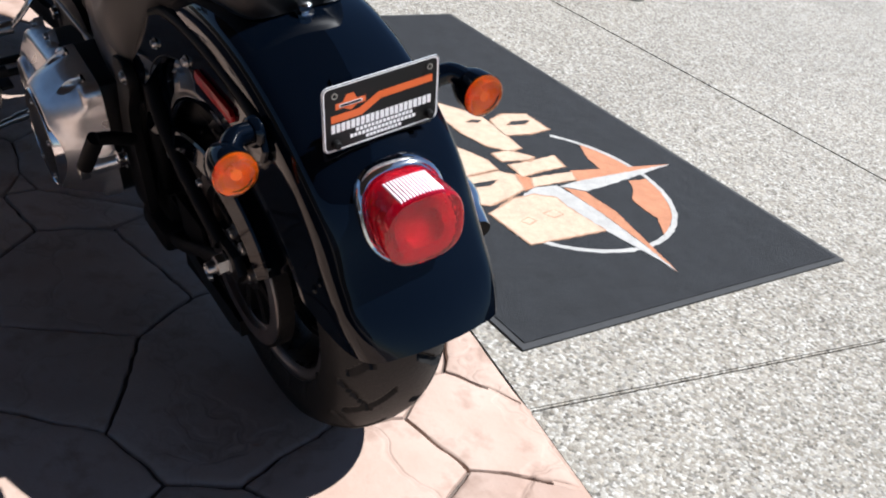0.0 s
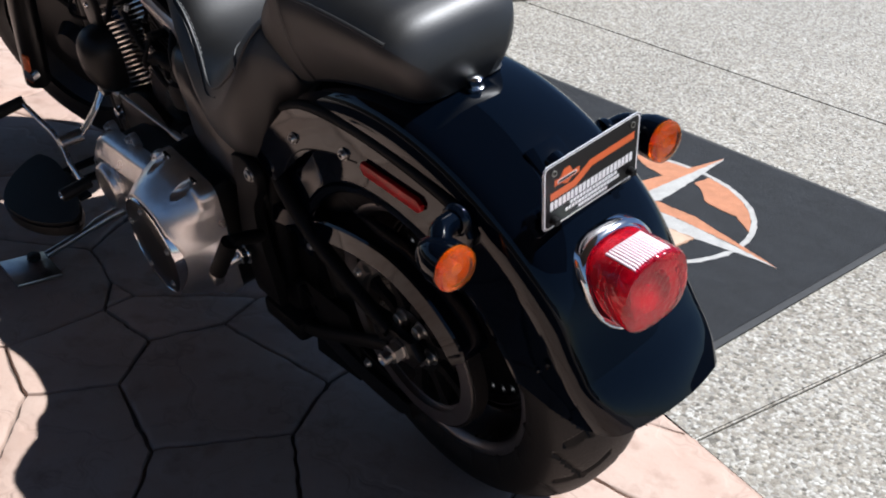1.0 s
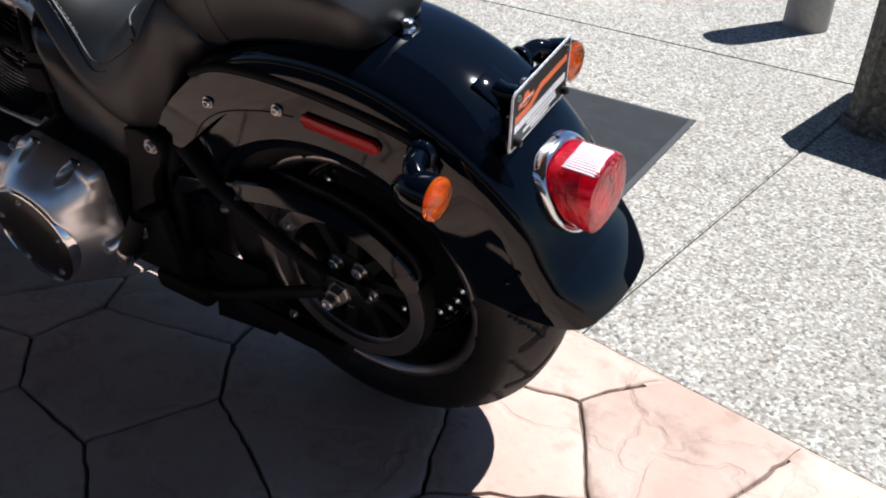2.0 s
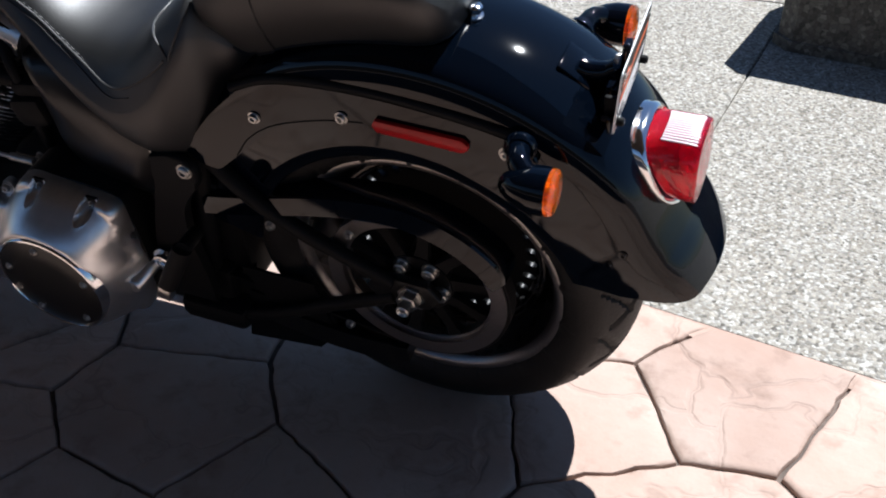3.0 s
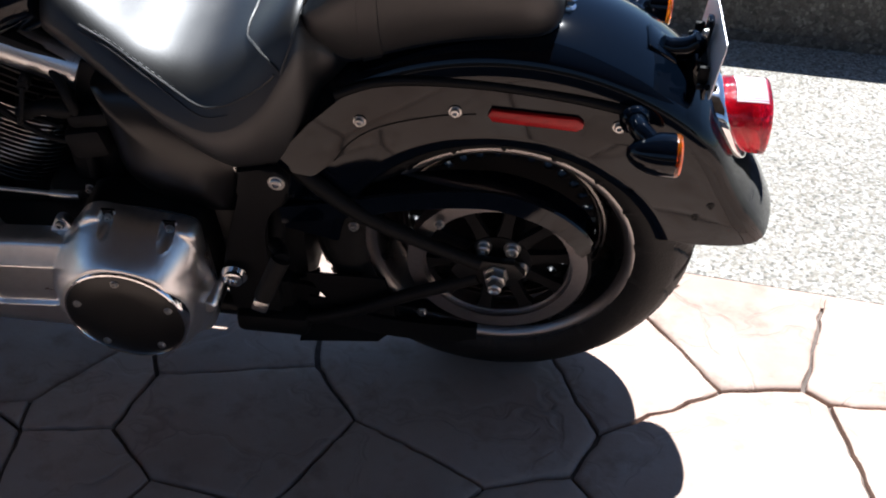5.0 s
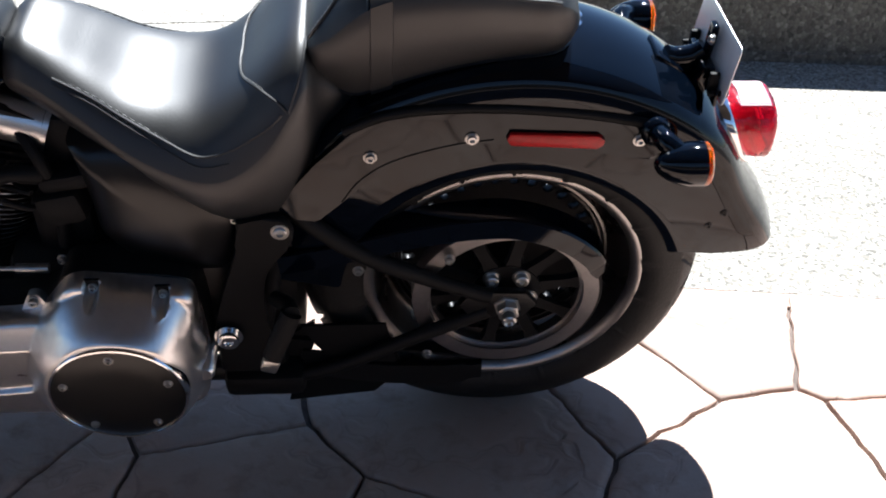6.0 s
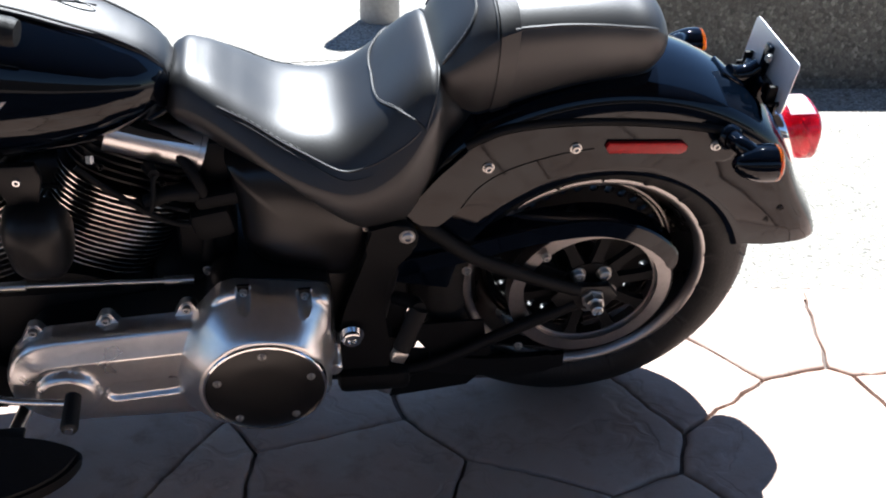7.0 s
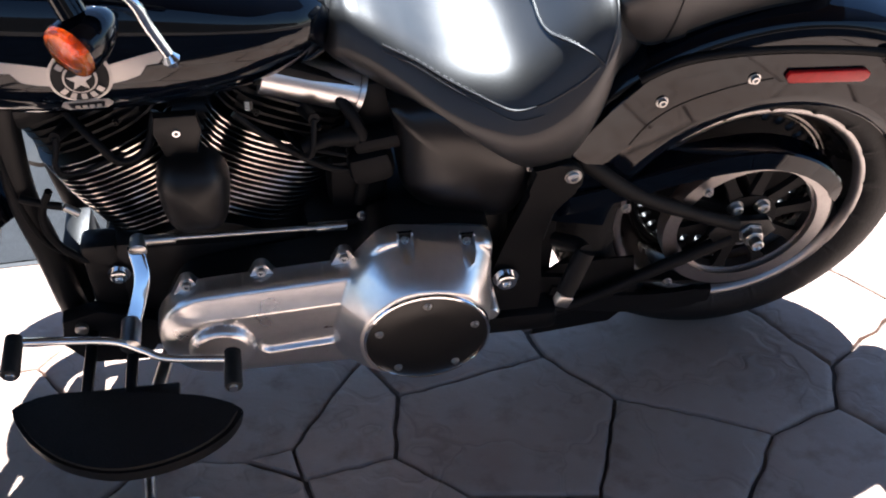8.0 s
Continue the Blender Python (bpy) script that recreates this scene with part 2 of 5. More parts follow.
PILE_CREAM = mat("cream_carpet_pile", (0.60, 0.45, 0.33), 0.95, noise_scale=38, vary=0.30, bump=1.0, bump_scale=420)
PILE_TAN = mat("tan_carpet_pile", (0.42, 0.25, 0.16), 0.95, noise_scale=38, vary=0.30, bump=1.0, bump_scale=420)
PILE_ORANGE = mat("orange_carpet_pile", (0.50, 0.22, 0.12), 0.95, noise_scale=38, vary=0.3, bump=1.0, bump_scale=420)
PILE_GREY = mat("grey_carpet_pile", (0.46, 0.45, 0.43), 0.95, noise_scale=38, vary=0.30, bump=1.0, bump_scale=420)
# for the unseen slab and wall added to shape skylight and reflections
SKY_BLOCK = mat("brown_sky_blocker", (0.050, 0.038, 0.032), 0.9, noise_scale=3, vary=0.2, bump=0.2, bump_scale=40)
WALL = mat("dark_brown_unseen_wall", (0.030, 0.025, 0.022), 0.85, noise_scale=2, vary=0.4, bump=0.4, bump_scale=20)


# ---- mesh helpers ----
def part(name, bm, material, parent=None, label="", smooth=40):
    """Links a bmesh as one mesh object under a thing or a part."""
    me = bpy.data.meshes.new(name)
    bmesh.ops.recalc_face_normals(bm, faces=bm.faces)
    bm.to_mesh(me)
    bm.free()
    for m in material if isinstance(material, (list, tuple)) else (material,):
        me.materials.append(m)
    if smooth:
        me.polygons.foreach_set("use_smooth", [True] * len(me.polygons))
        me.set_sharp_from_angle(angle=radians(smooth))
    ob = new(name, me)
    ob.parent = parent
    if label:
        ob["label"] = label
    return ob


def box(c, s, turn=None, bevel=0.0, bm=None, seg=2):
    bm = bm or bmesh.new()
    m = Matrix.Translation(c) @ (turn or Matrix()) @ Matrix.Diagonal((*s, 1))
    r = bmesh.ops.create_cube(bm, size=1.0, matrix=m)
    if bevel:
        edges = list({e for v in r["verts"] for e in v.link_edges})
        bmesh.ops.bevel(bm, geom=edges, offset=bevel, segments=seg, profile=0.5, affect="EDGES")
    return bm


def loft(rings, closed=True, cap=True, bm=None):
    """A skin over rings of points with equal counts."""
    bm = bm or bmesh.new()
    vs = [[bm.verts.new(p) for p in ring] for ring in rings]
    n = len(vs[0])
    for a, b in zip(vs, vs[1:]):
        for k in range(n if closed else n - 1):
            bm.faces.new((a[k], a[(k + 1) % n], b[(k + 1) % n], b[k]))
    if cap and closed:
        bm.faces.new(vs[0])
        bm.faces.new(vs[-1])
    return bm


def frame_of(d):
    d = Vector(d).normalized()
    u = d.orthogonal().normalized()
    return u, d.cross(u), d


def tube(points, r, n=14, bm=None, cap=True):
    """A round tube along points; r one radius or one for each point."""
    pts = [Vector(p) for p in points]
    rs = [r] * len(pts) if isinstance(r, (int, float)) else r
    u = None
    rings = []
    for k, p in enumerate(pts):
        d = (pts[min(k + 1, len(pts) - 1)] - pts[max(k - 1, 0)]).normalized()
        u = d.orthogonal().normalized() if u is None else (u - d * u.dot(d)).normalized()
        w = d.cross(u)
        rings.append([p + rs[k] * (math.cos(a) * u + math.sin(a) * w) for a in (2 * math.pi * i / n for i in range(n))])
    return loft(rings, bm=bm, cap=cap)


def smooth_path(points, n=8):
    """Catmull-Rom through points."""
    p = [np.array(q, float) for q in points]
    p = [2 * p[0] - p[1], *p, 2 * p[-1] - p[-2]]
    out = []
    for a, b, c, d in zip(p, p[1:], p[2:], p[3:]):
        for k in range(n):
            t = k / n
            out.append(0.5 * ((2 * b) + (c - a) * t + (2 * a - 5 * b + 4 * c - d) * t * t + (3 * b - a - 3 * c + d) * t ** 3))
    out.append(p[-2])
    return [tuple(q) for q in out]


def lathe(profile, origin=(0, 0, 0), axis=(0, 1, 0), n=48, closed=False, bm=None):
    """A turned shape: profile rows (along the axis, radius)."""
    u, w, d = frame_of(axis)
    o = Vector(origin)
    bm = bm or bmesh.new()
    rings = []
    for h, r in profile:
        if r < 1e-6:
            rings.append([bm.verts.new(o + d * h)])
        else:
            rings.append([bm.verts.new(o + d * h + r * (math.cos(a) * u + math.sin(a) * w)) for a in (2 * math.pi * i / n for i in range(n))])
    pairs = list(zip(rings, rings[1:])) + ([(rings[-1], rings[0])] if closed else [])
    for a, b in pairs:
        for k in range(n):
            f = [a[k % len(a)], a[(k + 1) % len(a)], b[(k + 1) % len(b)], b[k % len(b)]]
            f = list(dict.fromkeys(f))
            if len(f) > 2:
                bm.faces.new(f)
    return bm


def plate_xz(poly, y0, y1, bevel=0.0, bm=None, seg=2):
    """A polygon of the x-z plane, extruded from y0 to y1, edges rounded."""
    bm = bm or bmesh.new()
    a = [bm.verts.new((x, y0, z)) for x, z in poly]
    b = [bm.verts.new((x, y1, z)) for x, z in poly]
    n = len(poly)
    faces = [bm.faces.new(a), bm.faces.new(b)]
    for k in range(n):
        bm.faces.new((a[k], a[(k + 1) % n], b[(k + 1) % n], b[k]))
    if bevel:
        edges = [e for f in faces for e in f.edges]
        bmesh.ops.bevel(bm, geom=edges, offset=bevel, segments=seg, profile=0.5, affect="EDGES")
    return bm


def flat_xy(poly, z0, z1, bm=None):
    """A polygon of the x-y plane with thickness."""
    bm = bm or bmesh.new()
    a = [bm.verts.new((x, y, z0)) for x, y in poly]
    b = [bm.verts.new((x, y, z1)) for x, y in poly]
    n = len(poly)
    bm.faces.new(a), bm.faces.new(b)
    for k in range(n):
        bm.faces.new((a[k], a[(k + 1) % n], b[(k + 1) % n], b[k]))
    return bm


def curve_at(xs, ys, x):
    """Smooth monotone-ish interpolation of a row of values."""
    xs, ys = np.array(xs, float), np.array(ys, float)
    k = int(np.clip(np.searchsorted(xs, x) - 1, 0, len(xs) - 2))
    m = np.gradient(ys, xs)
    h = xs[k + 1] - xs[k]
    t = float(np.clip((x - xs[k]) / h, 0, 1))
    return (2 * t ** 3 - 3 * t * t + 1) * ys[k] + (t ** 3 - 2 * t * t + t) * h * m[k] + (3 * t * t - 2 * t ** 3) * ys[k + 1] + (t ** 3 - t * t) * h * m[k + 1]


def thing(name, label, category, group="", matrix=None):
    ob = tagged(new(name), label, category, group)
    if matrix is not None:
        ob.matrix_world = matrix
    return ob


# ---- setting: pavements ----
ground = tagged(part("ground", flat_xy([(-400, -400), (400, -400), (400, 400), (-400, 400)], -0.2, -0.014), AGGREGATE, smooth=0),
                "pale concrete ground that runs on to the horizon", "ground", kind="structure")

EDGE_Y = 0.630                                   # where flagstones meet the aggregate concrete
J1 = lambda y: 0.131 - 0.068 * (y - 0.65)        # joint that runs away from the kerb line
J2 = lambda x: 2.76 + 0.23 * x                   # joint that runs along the pavement
GAP = 0.0026
aggregate_pavement = tagged(new("pavement"), "sunlit exposed-aggregate concrete pavement with sawn joints", "pavement", kind="structure")
xm = 0.118 - 0.068 * (J2(0) - 0.65)
SLABS = [
    [(-14, EDGE_Y + 0.002), (J1(EDGE_Y) - GAP, EDGE_Y + 0.002), (xm - GAP, J2(xm) - GAP), (-14, J2(-14) - GAP)],
    [(J1(EDGE_Y) + GAP, EDGE_Y + 0.002), (14, EDGE_Y + 0.002), (14, J2(14) - GAP), (xm + GAP, J2(xm) - GAP)],
    [(-14, J2(-14) + GAP), (xm - GAP, J2(xm) + GAP), (J1(16) - GAP, 16), (-14, 16)],
    [(xm + GAP, J2(xm) + GAP), (14, J2(14) + GAP), (14, 16), (J1(16) + GAP, 16)],
]
for poly in SLABS:
    bm = flat_xy(poly, -0.1, 0.0)
    bmesh.ops.bevel(bm, geom=[e for e in bm.edges if e.verts[0].co.z > -0.01 and e.verts[1].co.z > -0.01], offset=0.004, segments=2, affect="EDGES")
    part("concrete_slab", bm, AGGREGATE, aggregate_pavement, smooth=0)

# planters of dark aggregate, with chamfered corners
def planter(m, w, d, h, c):
    ob = thing("concrete_planter", "dark exposed-aggregate concrete planter block on the pavement", "planter", "planters on the pavement", m)
    poly = [(c, 0), (w - c, 0), (w, c), (w, d - c), (w - c, d), (c, d), (0, d - c), (0, c)]
    bm = flat_xy(poly, 0.0, h)
    bmesh.ops.bevel(bm, geom=[e for e in bm.edges if e.verts[0].co.z > h - 0.01 and e.verts[1].co.z > h - 0.01], offset=0.03, segments=3, affect="EDGES")
    part("block", bm, DARK_AGG, ob)
    g = 0.012
    part("plinth", flat_xy([(c - g, -g), (w - c + g, -g), (w + g, c - g), (w + g, d - c + g), (w - c + g, d + g), (c - g, d + g), (-g, d - c + g), (-g, c - g)], 0.0, 0.035), DARK_AGG, ob, smooth=0)
    return ob


planter(pose(0.03, 2.28, 0, 0, 0, 1.5), 2.2, 0.7, 0.62, 0.06)
planter(pose(-4.3, 1.75, 0, 0, 0, 3), 1.65, 0.7, 0.62, 0.06)


def bollard(x, y):
    ob = thing("bollard", "smooth grey concrete bollard with a rounded top", "bollard", "bollards along the pavement", pose(x, y, 0))
    prof = [(0.0, 0.092), (0.02, 0.095), (0.88, 0.088), (0.93, 0.082), (0.965, 0.06), (0.98, 0.025), (0.982, 0.0)]
    part("post", lathe(prof, axis=(0, 0, 1), n=40), BOLLARD, ob)


bollard(-0.53, 3.28)
bollard(-2.67, 2.72)

# added, unseen: wall behind the camera closes the place, slab overhead blocks skylight
tagged(part("unseen_wall", box((0, -14.0, 1.6), (80, 0.3, 3.4)), WALL, smooth=0), "unseen dark plain wall added behind the camera", "wall", kind="structure")
tagged(part("sky_blocker", box((-0.4, -2.2, 3.35), (10.6, 5.3, 0.3)), SKY_BLOCK, smooth=0), "unseen brown slab added overhead to block part of the sky", "roof", kind="structure")

# ---- door mat ----
U, V = Vector((-0.979, -0.205)), Vector((-0.205, 0.979))
MAT0 = Vector((-0.052, 0.718))


def on_mat(u, v):
    p = MAT0 + U * u + V * v
    return (p.x, p.y)


door_mat = thing("door_mat", "large charcoal carpet mat with faded orange and cream emblem", "mat")
bm = flat_xy([on_mat(0, 0), on_mat(1.95, 0), on_mat(1.95, 1.243), on_mat(0, 1.243)], 0.0, 0.006)
part("border", bm, MAT_EDGE, door_mat, "flat black rubber edge", smooth=0)
bm = bmesh.new()
NU, NV = 130, 84
grid = [[bm.verts.new((*on_mat(0.018 + 1.914 * i / NU, 0.018 + 1.207 * j / NV), 0.0085 + 0.0012 * noise.noise((i * 0.35, j * 0.35, 0)))) for j in range(NV + 1)] for i in range(NU + 1)]
for i in range(NU):
    for j in range(NV):
        bm.faces.new((grid[i][j], grid[i + 1][j], grid[i + 1][j + 1], grid[i][j + 1]))
part("carpet", bm, CARPET, door_mat)


def inlay(name, poly, material, z=0.0105, rough=0.004):
    """A patch of coloured pile with a ragged outline."""
    pts = []
    n = len(poly)
    for k in range(n):
        a, b = Vector(poly[k]), Vector(poly[(k + 1) % n])
        m = max(1, int((b - a).length / 0.012))
        for i in range(m):
            p = a + (b - a) * (i / m)
            pts.append((p.x + rough * noise.noise((p.x * 90, p.y * 90, 3)), p.y + rough * noise.noise((p.x * 90, p.y * 90, 8))))
    bm = flat_xy(pts, 0.004, z)
    bmesh.ops.triangulate(bm, faces=[f for f in bm.faces if len(f.verts) > 4])
    part(name, bm, material, door_mat, smooth=0)


def arc(c, r, a0, a1, n=24):
    return [(c[0] + r * math.cos(radians(a0 + (a1 - a0) * k / n)), c[1] + r * math.sin(radians(a0 + (a1 - a0) * k / n))) for k in range(n + 1)]


RC = (-0.775, 1.205)
inlay("ring_band", arc(RC, 0.372, 152, -45, 40) + arc(RC, 0.355, -45, 152, 40), PILE_GREY, 0.0101)
inlay("crescent", [(-1.035, 1.452)] + arc(RC, 0.354, 128, 105, 6) + [(-0.866, 1.43), (-0.938, 1.425)], PILE_ORANGE, 0.0101)
inlay("crescent", arc(RC, 0.354, 94, 34, 18) + [(-0.571, 1.442), (-0.62, 1.428), (-0.68, 1.425), (-0.735, 1.468), (-0.79, 1.487)], PILE_ORANGE, 0.0101)
inlay("bolt_band", [(-0.858, 1.315), (-0.87, 1.469), (-0.893, 1.715), (-0.840, 1.494), (-0.793, 1.300)], PILE_ORANGE, 0.0103)
inlay("bolt_band", [(-0.893, 1.715), (-0.840, 1.494), (-0.793, 1.300), (-0.764, 1.221), (-0.733, 1.302), (-0.79, 1.46)], PILE_GREY, 0.0103)
inlay("bolt_band", [(-0.755, 1.232), (-0.734, 1.290), (-0.611, 1.325), (-0.298, 1.321), (-0.455, 1.300), (-0.62, 1.268)], PILE_ORANGE, 0.0103)
inlay("bolt_band", [(-0.72, 1.074), (-0.76, 1.133), (-0.771, 1.216), (-0.712, 1.240), (-0.60, 1.274), (-0.457, 1.302), (-0.298, 1.321), (-0.366, 1.298), (-0.515, 1.228)], PILE_GREY, 0.0103)
inlay("bolt_band", [(-0.845, 1.115), (-0.817, 1.155), (-0.76, 1.133), (-0.745, 1.095)], PILE_ORANGE, 0.0103)


def grown(poly, by):
    """The outline moved outwards from its middle."""
    c = sum((Vector(p) for p in poly), Vector((0, 0))) / len(poly)
    return [tuple(Vector(p) + (Vector(p) - c).normalized() * by) for p in poly]


def letter(poly, counters=(), counter=CARPET):
    """A cream block of the emblem's lettering, outlined in tan."""
    inlay("emblem_block", grown(poly, 0.004), PILE_TAN, 0.0105, 0.005)
    inlay("emblem_block", grown(poly, -0.003), PILE_CREAM, 0.0107, 0.005)
    for hole in counters:
        inlay("emblem_counter", grown(hole, 0.003), PILE_TAN, 0.0109, 0.003)
        inlay("emblem_counter", grown(hole, -0.002), counter, 0.0111, 0.003)


letter([(-1.139, 0.985), (-1.009, 1.007), (-0.932, 1.065), (-0.874, 1.071), (-0.815, 0.895), (-0.945, 0.925)])
letter([(-0.690, 0.865), (-0.811, 0.895), (-0.862, 1.067), (-0.836, 1.111), (-0.752, 1.098), (-0.706, 1.024), (-0.666, 0.943)], [[(-0.757, 0.894), (-0.785, 0.928), (-0.809, 1.04), (-0.775, 0.998)]])
letter([(-0.625, 0.919), (-0.668, 0.985), (-0.700, 1.03), (-0.722, 1.112), (-0.699, 1.175), (-0.647, 1.182), (-0.58, 1.205), (-0.515, 1.228), (-0.488, 1.09), (-0.463, 0.961)],
       [[(-0.579, 0.993), (-0.597, 1.026), (-0.578, 1.042), (-0.56, 1.010)], [(-0.615, 1.084), (-0.634, 1.128), (-0.608, 1.146), (-0.589, 1.106)]], PILE_CREAM)
letter([(-1.208, 1.215), (-1.252, 1.279), (-1.255, 1.372), (-1.20, 1.386), (-1.141, 1.400), (-1.107, 1.309), (-1.094, 1.206), (-1.15, 1.20)], [[(-1.167, 1.253), (-1.197, 1.287), (-1.207, 1.361), (-1.173, 1.327)]])
letter([(-1.339, 1.07), (-1.245, 1.185), (-1.154, 1.210), (-1.008, 1.225), (-0.986, 1.167), (-1.024, 1.107), (-1.112, 1.061), (-1.253, 1.04)], [[(-1.189, 1.113), (-1.206, 1.146), (-1.203, 1.179), (-1.182, 1.155)]])
letter([(-0.972, 1.10), (-0.994, 1.17), (-0.948, 1.238), (-0.930, 1.206), (-0.921, 1.109)])
letter([(-0.899, 1.121), (-0.922, 1.21), (-0.958, 1.313), (-0.884, 1.311), (-0.858, 1.215), (-0.825, 1.13)])
letter([(-0.817, 1.155), (-0.851, 1.315), (-0.802, 1.303), (-0.764, 1.133)])

# ---- flagstones ----
flagstones = tagged(part("flagstone_pavement", flat_xy([(-14, -14), (14, -14), (14, EDGE_Y - 0.002), (-14, EDGE_Y - 0.002)], -0.1, -0.0085), JOINT, smooth=0),
                    "pink-brown stamped flagstone pavement of irregular pieces with dark joints", "pavement", kind="structure")
# x, y and reach of the stones under and round the motorcycle; a larger reach pushes the joints outwards
SEEDS = [(-0.345, -0.141, 0.025), (-0.094, 0.099, 0.051), (-0.204, -0.175, 0.018), (-0.407, 0.004, -0.010), (-0.609, -0.131, -0.058), (-0.526, -0.356, -0.034), (-0.344, -0.392, -0.002),
         (-0.910, -0.239, -0.099), (-0.695, -0.020, -0.111), (0.195, 0.263, 0.005), (0.457, -0.034, 0.005), (0.328, 0.367, -0.020), (0.100, 0.483, 0.001), (0.669, 0.307, -0.095),
         (0.724, 0.028, -0.053), (0.115, -0.339, -0.013), (-0.232, 0.386, 0.046), (-0.086, 0.694, 0.024), (-0.100, 0.271, 0.039)]
rs = random.Random(7)
cells = list(SEEDS)
for _ in range(6000):
    p = (rs.uniform(-3.4, 3.2), rs.uniform(-4.2, 0.62))
    near = min((p[0] - a) ** 2 + (p[1] - b) ** 2 - w for a, b, w in cells)
    if near > 0.33 ** 2 and not (-1.0 < p[0] < 1.2 and p[1] > -0.2):
        cells.append((*p, 0.0))


def clip(poly, a, b, c):
    """The part of a polygon where a*x + b*y <= c."""
    out = []
    for k, p in enumerate(poly):
        q = poly[(k + 1) % len(poly)]
        fp, fq = a * p[0] + b * p[1] - c, a * q[0] + b * q[1] - c
        if fp <= 0:
            out.append(p)
        if fp * fq < 0:
            t = fp / (fp - fq)
            out.append((p[0] + (q[0] - p[0]) * t, p[1] + (q[1] - p[1]) * t))
    return out


def flagstone(seed):
    poly = [(-3.6, -4.4), (3.4, -4.4), (3.4, EDGE_Y - 0.001), (-3.6, EDGE_Y - 0.001)]
    for o in cells:
        if o != seed and (o[0] - seed[0]) ** 2 + (o[1] - seed[1]) ** 2 < 1.6:
            a, b = o[0] - seed[0], o[1] - seed[1]
            ln = math.hypot(a, b)
            mid = (o[0] ** 2 + o[1] ** 2 - o[2] - seed[0] ** 2 - seed[1] ** 2 + seed[2]) / 2
            poly = clip(poly, a / ln, b / ln, mid / ln - 0.0032)
            if len(poly) < 3:
                return
    pts = []
    for k, p in enumerate(poly):
        q = poly[(k + 1) % len(poly)]
        m = max(1, int(math.hypot(q[0] - p[0], q[1] - p[1]) / 0.022))
        for i in range(m):
            x, y = p[0] + (q[0] - p[0]) * i / m, p[1] + (q[1] - p[1]) * i / m
            pts.append((x + 0.010 * noise.noise((x * 4.5, y * 4.5, 1)) + 0.006 * noise.noise((x * 25, y * 25, 1)), min(EDGE_Y - 0.001, y + 0.010 * noise.noise((x * 4.5, y * 4.5, 6)) + 0.006 * noise.noise((x * 25, y * 25, 6)))))
    cx, cy = sum(p[0] for p in pts) / len(pts), sum(p[1] for p in pts) / len(pts)
    pts = [(cx + (x - cx) * w, cy + (y - cy) * w) for x, y in pts for w in (1.0 + 0.018 * noise.noise((x * 6, y * 6, 3.3)),)]
    rings = []
    for s, z in ((1.0, -0.012), (1.0, -0.0030), (0.986, 0.0016), (0.94, 0.0034), (0.6, 0.0042), (0.3, 0.0045)):
        rings.append([(cx + (x - cx) * s, cy + (y - cy) * s, z + (0.0016 * noise.noise((x * 7 * s, y * 7 * s, 2 * s)) if z > 0 else 0)) for x, y in pts])
    part("flagstone", loft(rings), STONE, flagstones, smooth=50)


for seed in cells:
    flagstone(seed)
part("edge_strip", flat_xy([(-3.6, EDGE_Y - 0.05), (3.4, EDGE_Y - 0.05), (3.4, EDGE_Y + 0.008), (-3.6, EDGE_Y + 0.008)], -0.02, -0.0012), STONE, flagstones, smooth=0)


# ---- the motorcycle, built upright about its rear axle: x to the rear, y to its right side ----
BIKE = Matrix(((0.99013, -0.13578, 0.03468, -0.0128), (0.14014, 0.95934, -0.24501, 0.1603), (0.0, 0.24745, 0.9689, 0.3487), (0, 0, 0, 1)))
bike = thing("motorcycle", "black cruiser motorcycle with silver engine cover, leaning on its stand", "motorcycle", matrix=BIKE)


def bolt(parent, p, r=0.011, h=0.008, axis=(0, -1, 0), material=None, name="bolt"):
    """A socket-head bolt with a recessed hexagon and a washer."""
    bm = lathe([(0, 0), (0, r * 1.35), (0.002, r * 1.35), (0.002, r), (h, r), (h + 0.0015, r * 0.85), (h + 0.0015, r * 0.5), (h - 0.003, r * 0.45), (h - 0.003, 0)], p, axis, n=18)
    return part(name, bm, material or STEEL, parent)


# rear wheel
wheel = part("rear_wheel", lathe([(-0.10, 0.0), (-0.10, 0.035), (-0.03, 0.042), (0.05, 0.042), (0.09, 0.03), (0.09, 0.0)], n=40), SATIN, bike, "black cast hub")


def tyre_radius(y):
    a = abs(y) / 0.104
    return 0.3495 - 0.051 * a ** 2.6 if a < 1 else 0.2985


NT = 420
prof_y = list(np.linspace(-0.1, 0.1, 41))
side = [(-0.104, 0.290), (-0.107, 0.272), (-0.104, 0.255), (-0.097, 0.243), (-0.088, 0.234), (-0.08, 0.228)]
prof = [(y, r) for y, r in reversed(side)] + [(y, tyre_radius(y)) for y in prof_y] + [(-y, r) for y, r in side]
rings = []
for k in range(NT):
    th = 2 * math.pi * k / NT
    ring = []
    for y, r in prof:
        if abs(y) < 0.099:
            # slanted sickle grooves, mirrored about the middle
            ph = (th * 9 / math.pi + abs(y) * 9.0 + (0.5 if y > 0 else 0)) % 1.0
            if 0.018 < abs(y) < 0.088 and abs(ph - 0.5) < 0.065:
                r -= 0.009
            ph2 = (th * 9 / math.pi - abs(y) * 14.0 + 0.35) % 1.0
            if 0.05 < abs(y) < 0.098 and abs(ph2 - 0.5) < 0.05:
                r -= 0.007
        ring.append((r * math.cos(th), y, r * math.sin(th)))
    rings.append(ring)
rings.append(rings[0])
bm = loft(rings, closed=False)
bmesh.ops.remove_doubles(bm, verts=bm.verts, dist=1e-5)
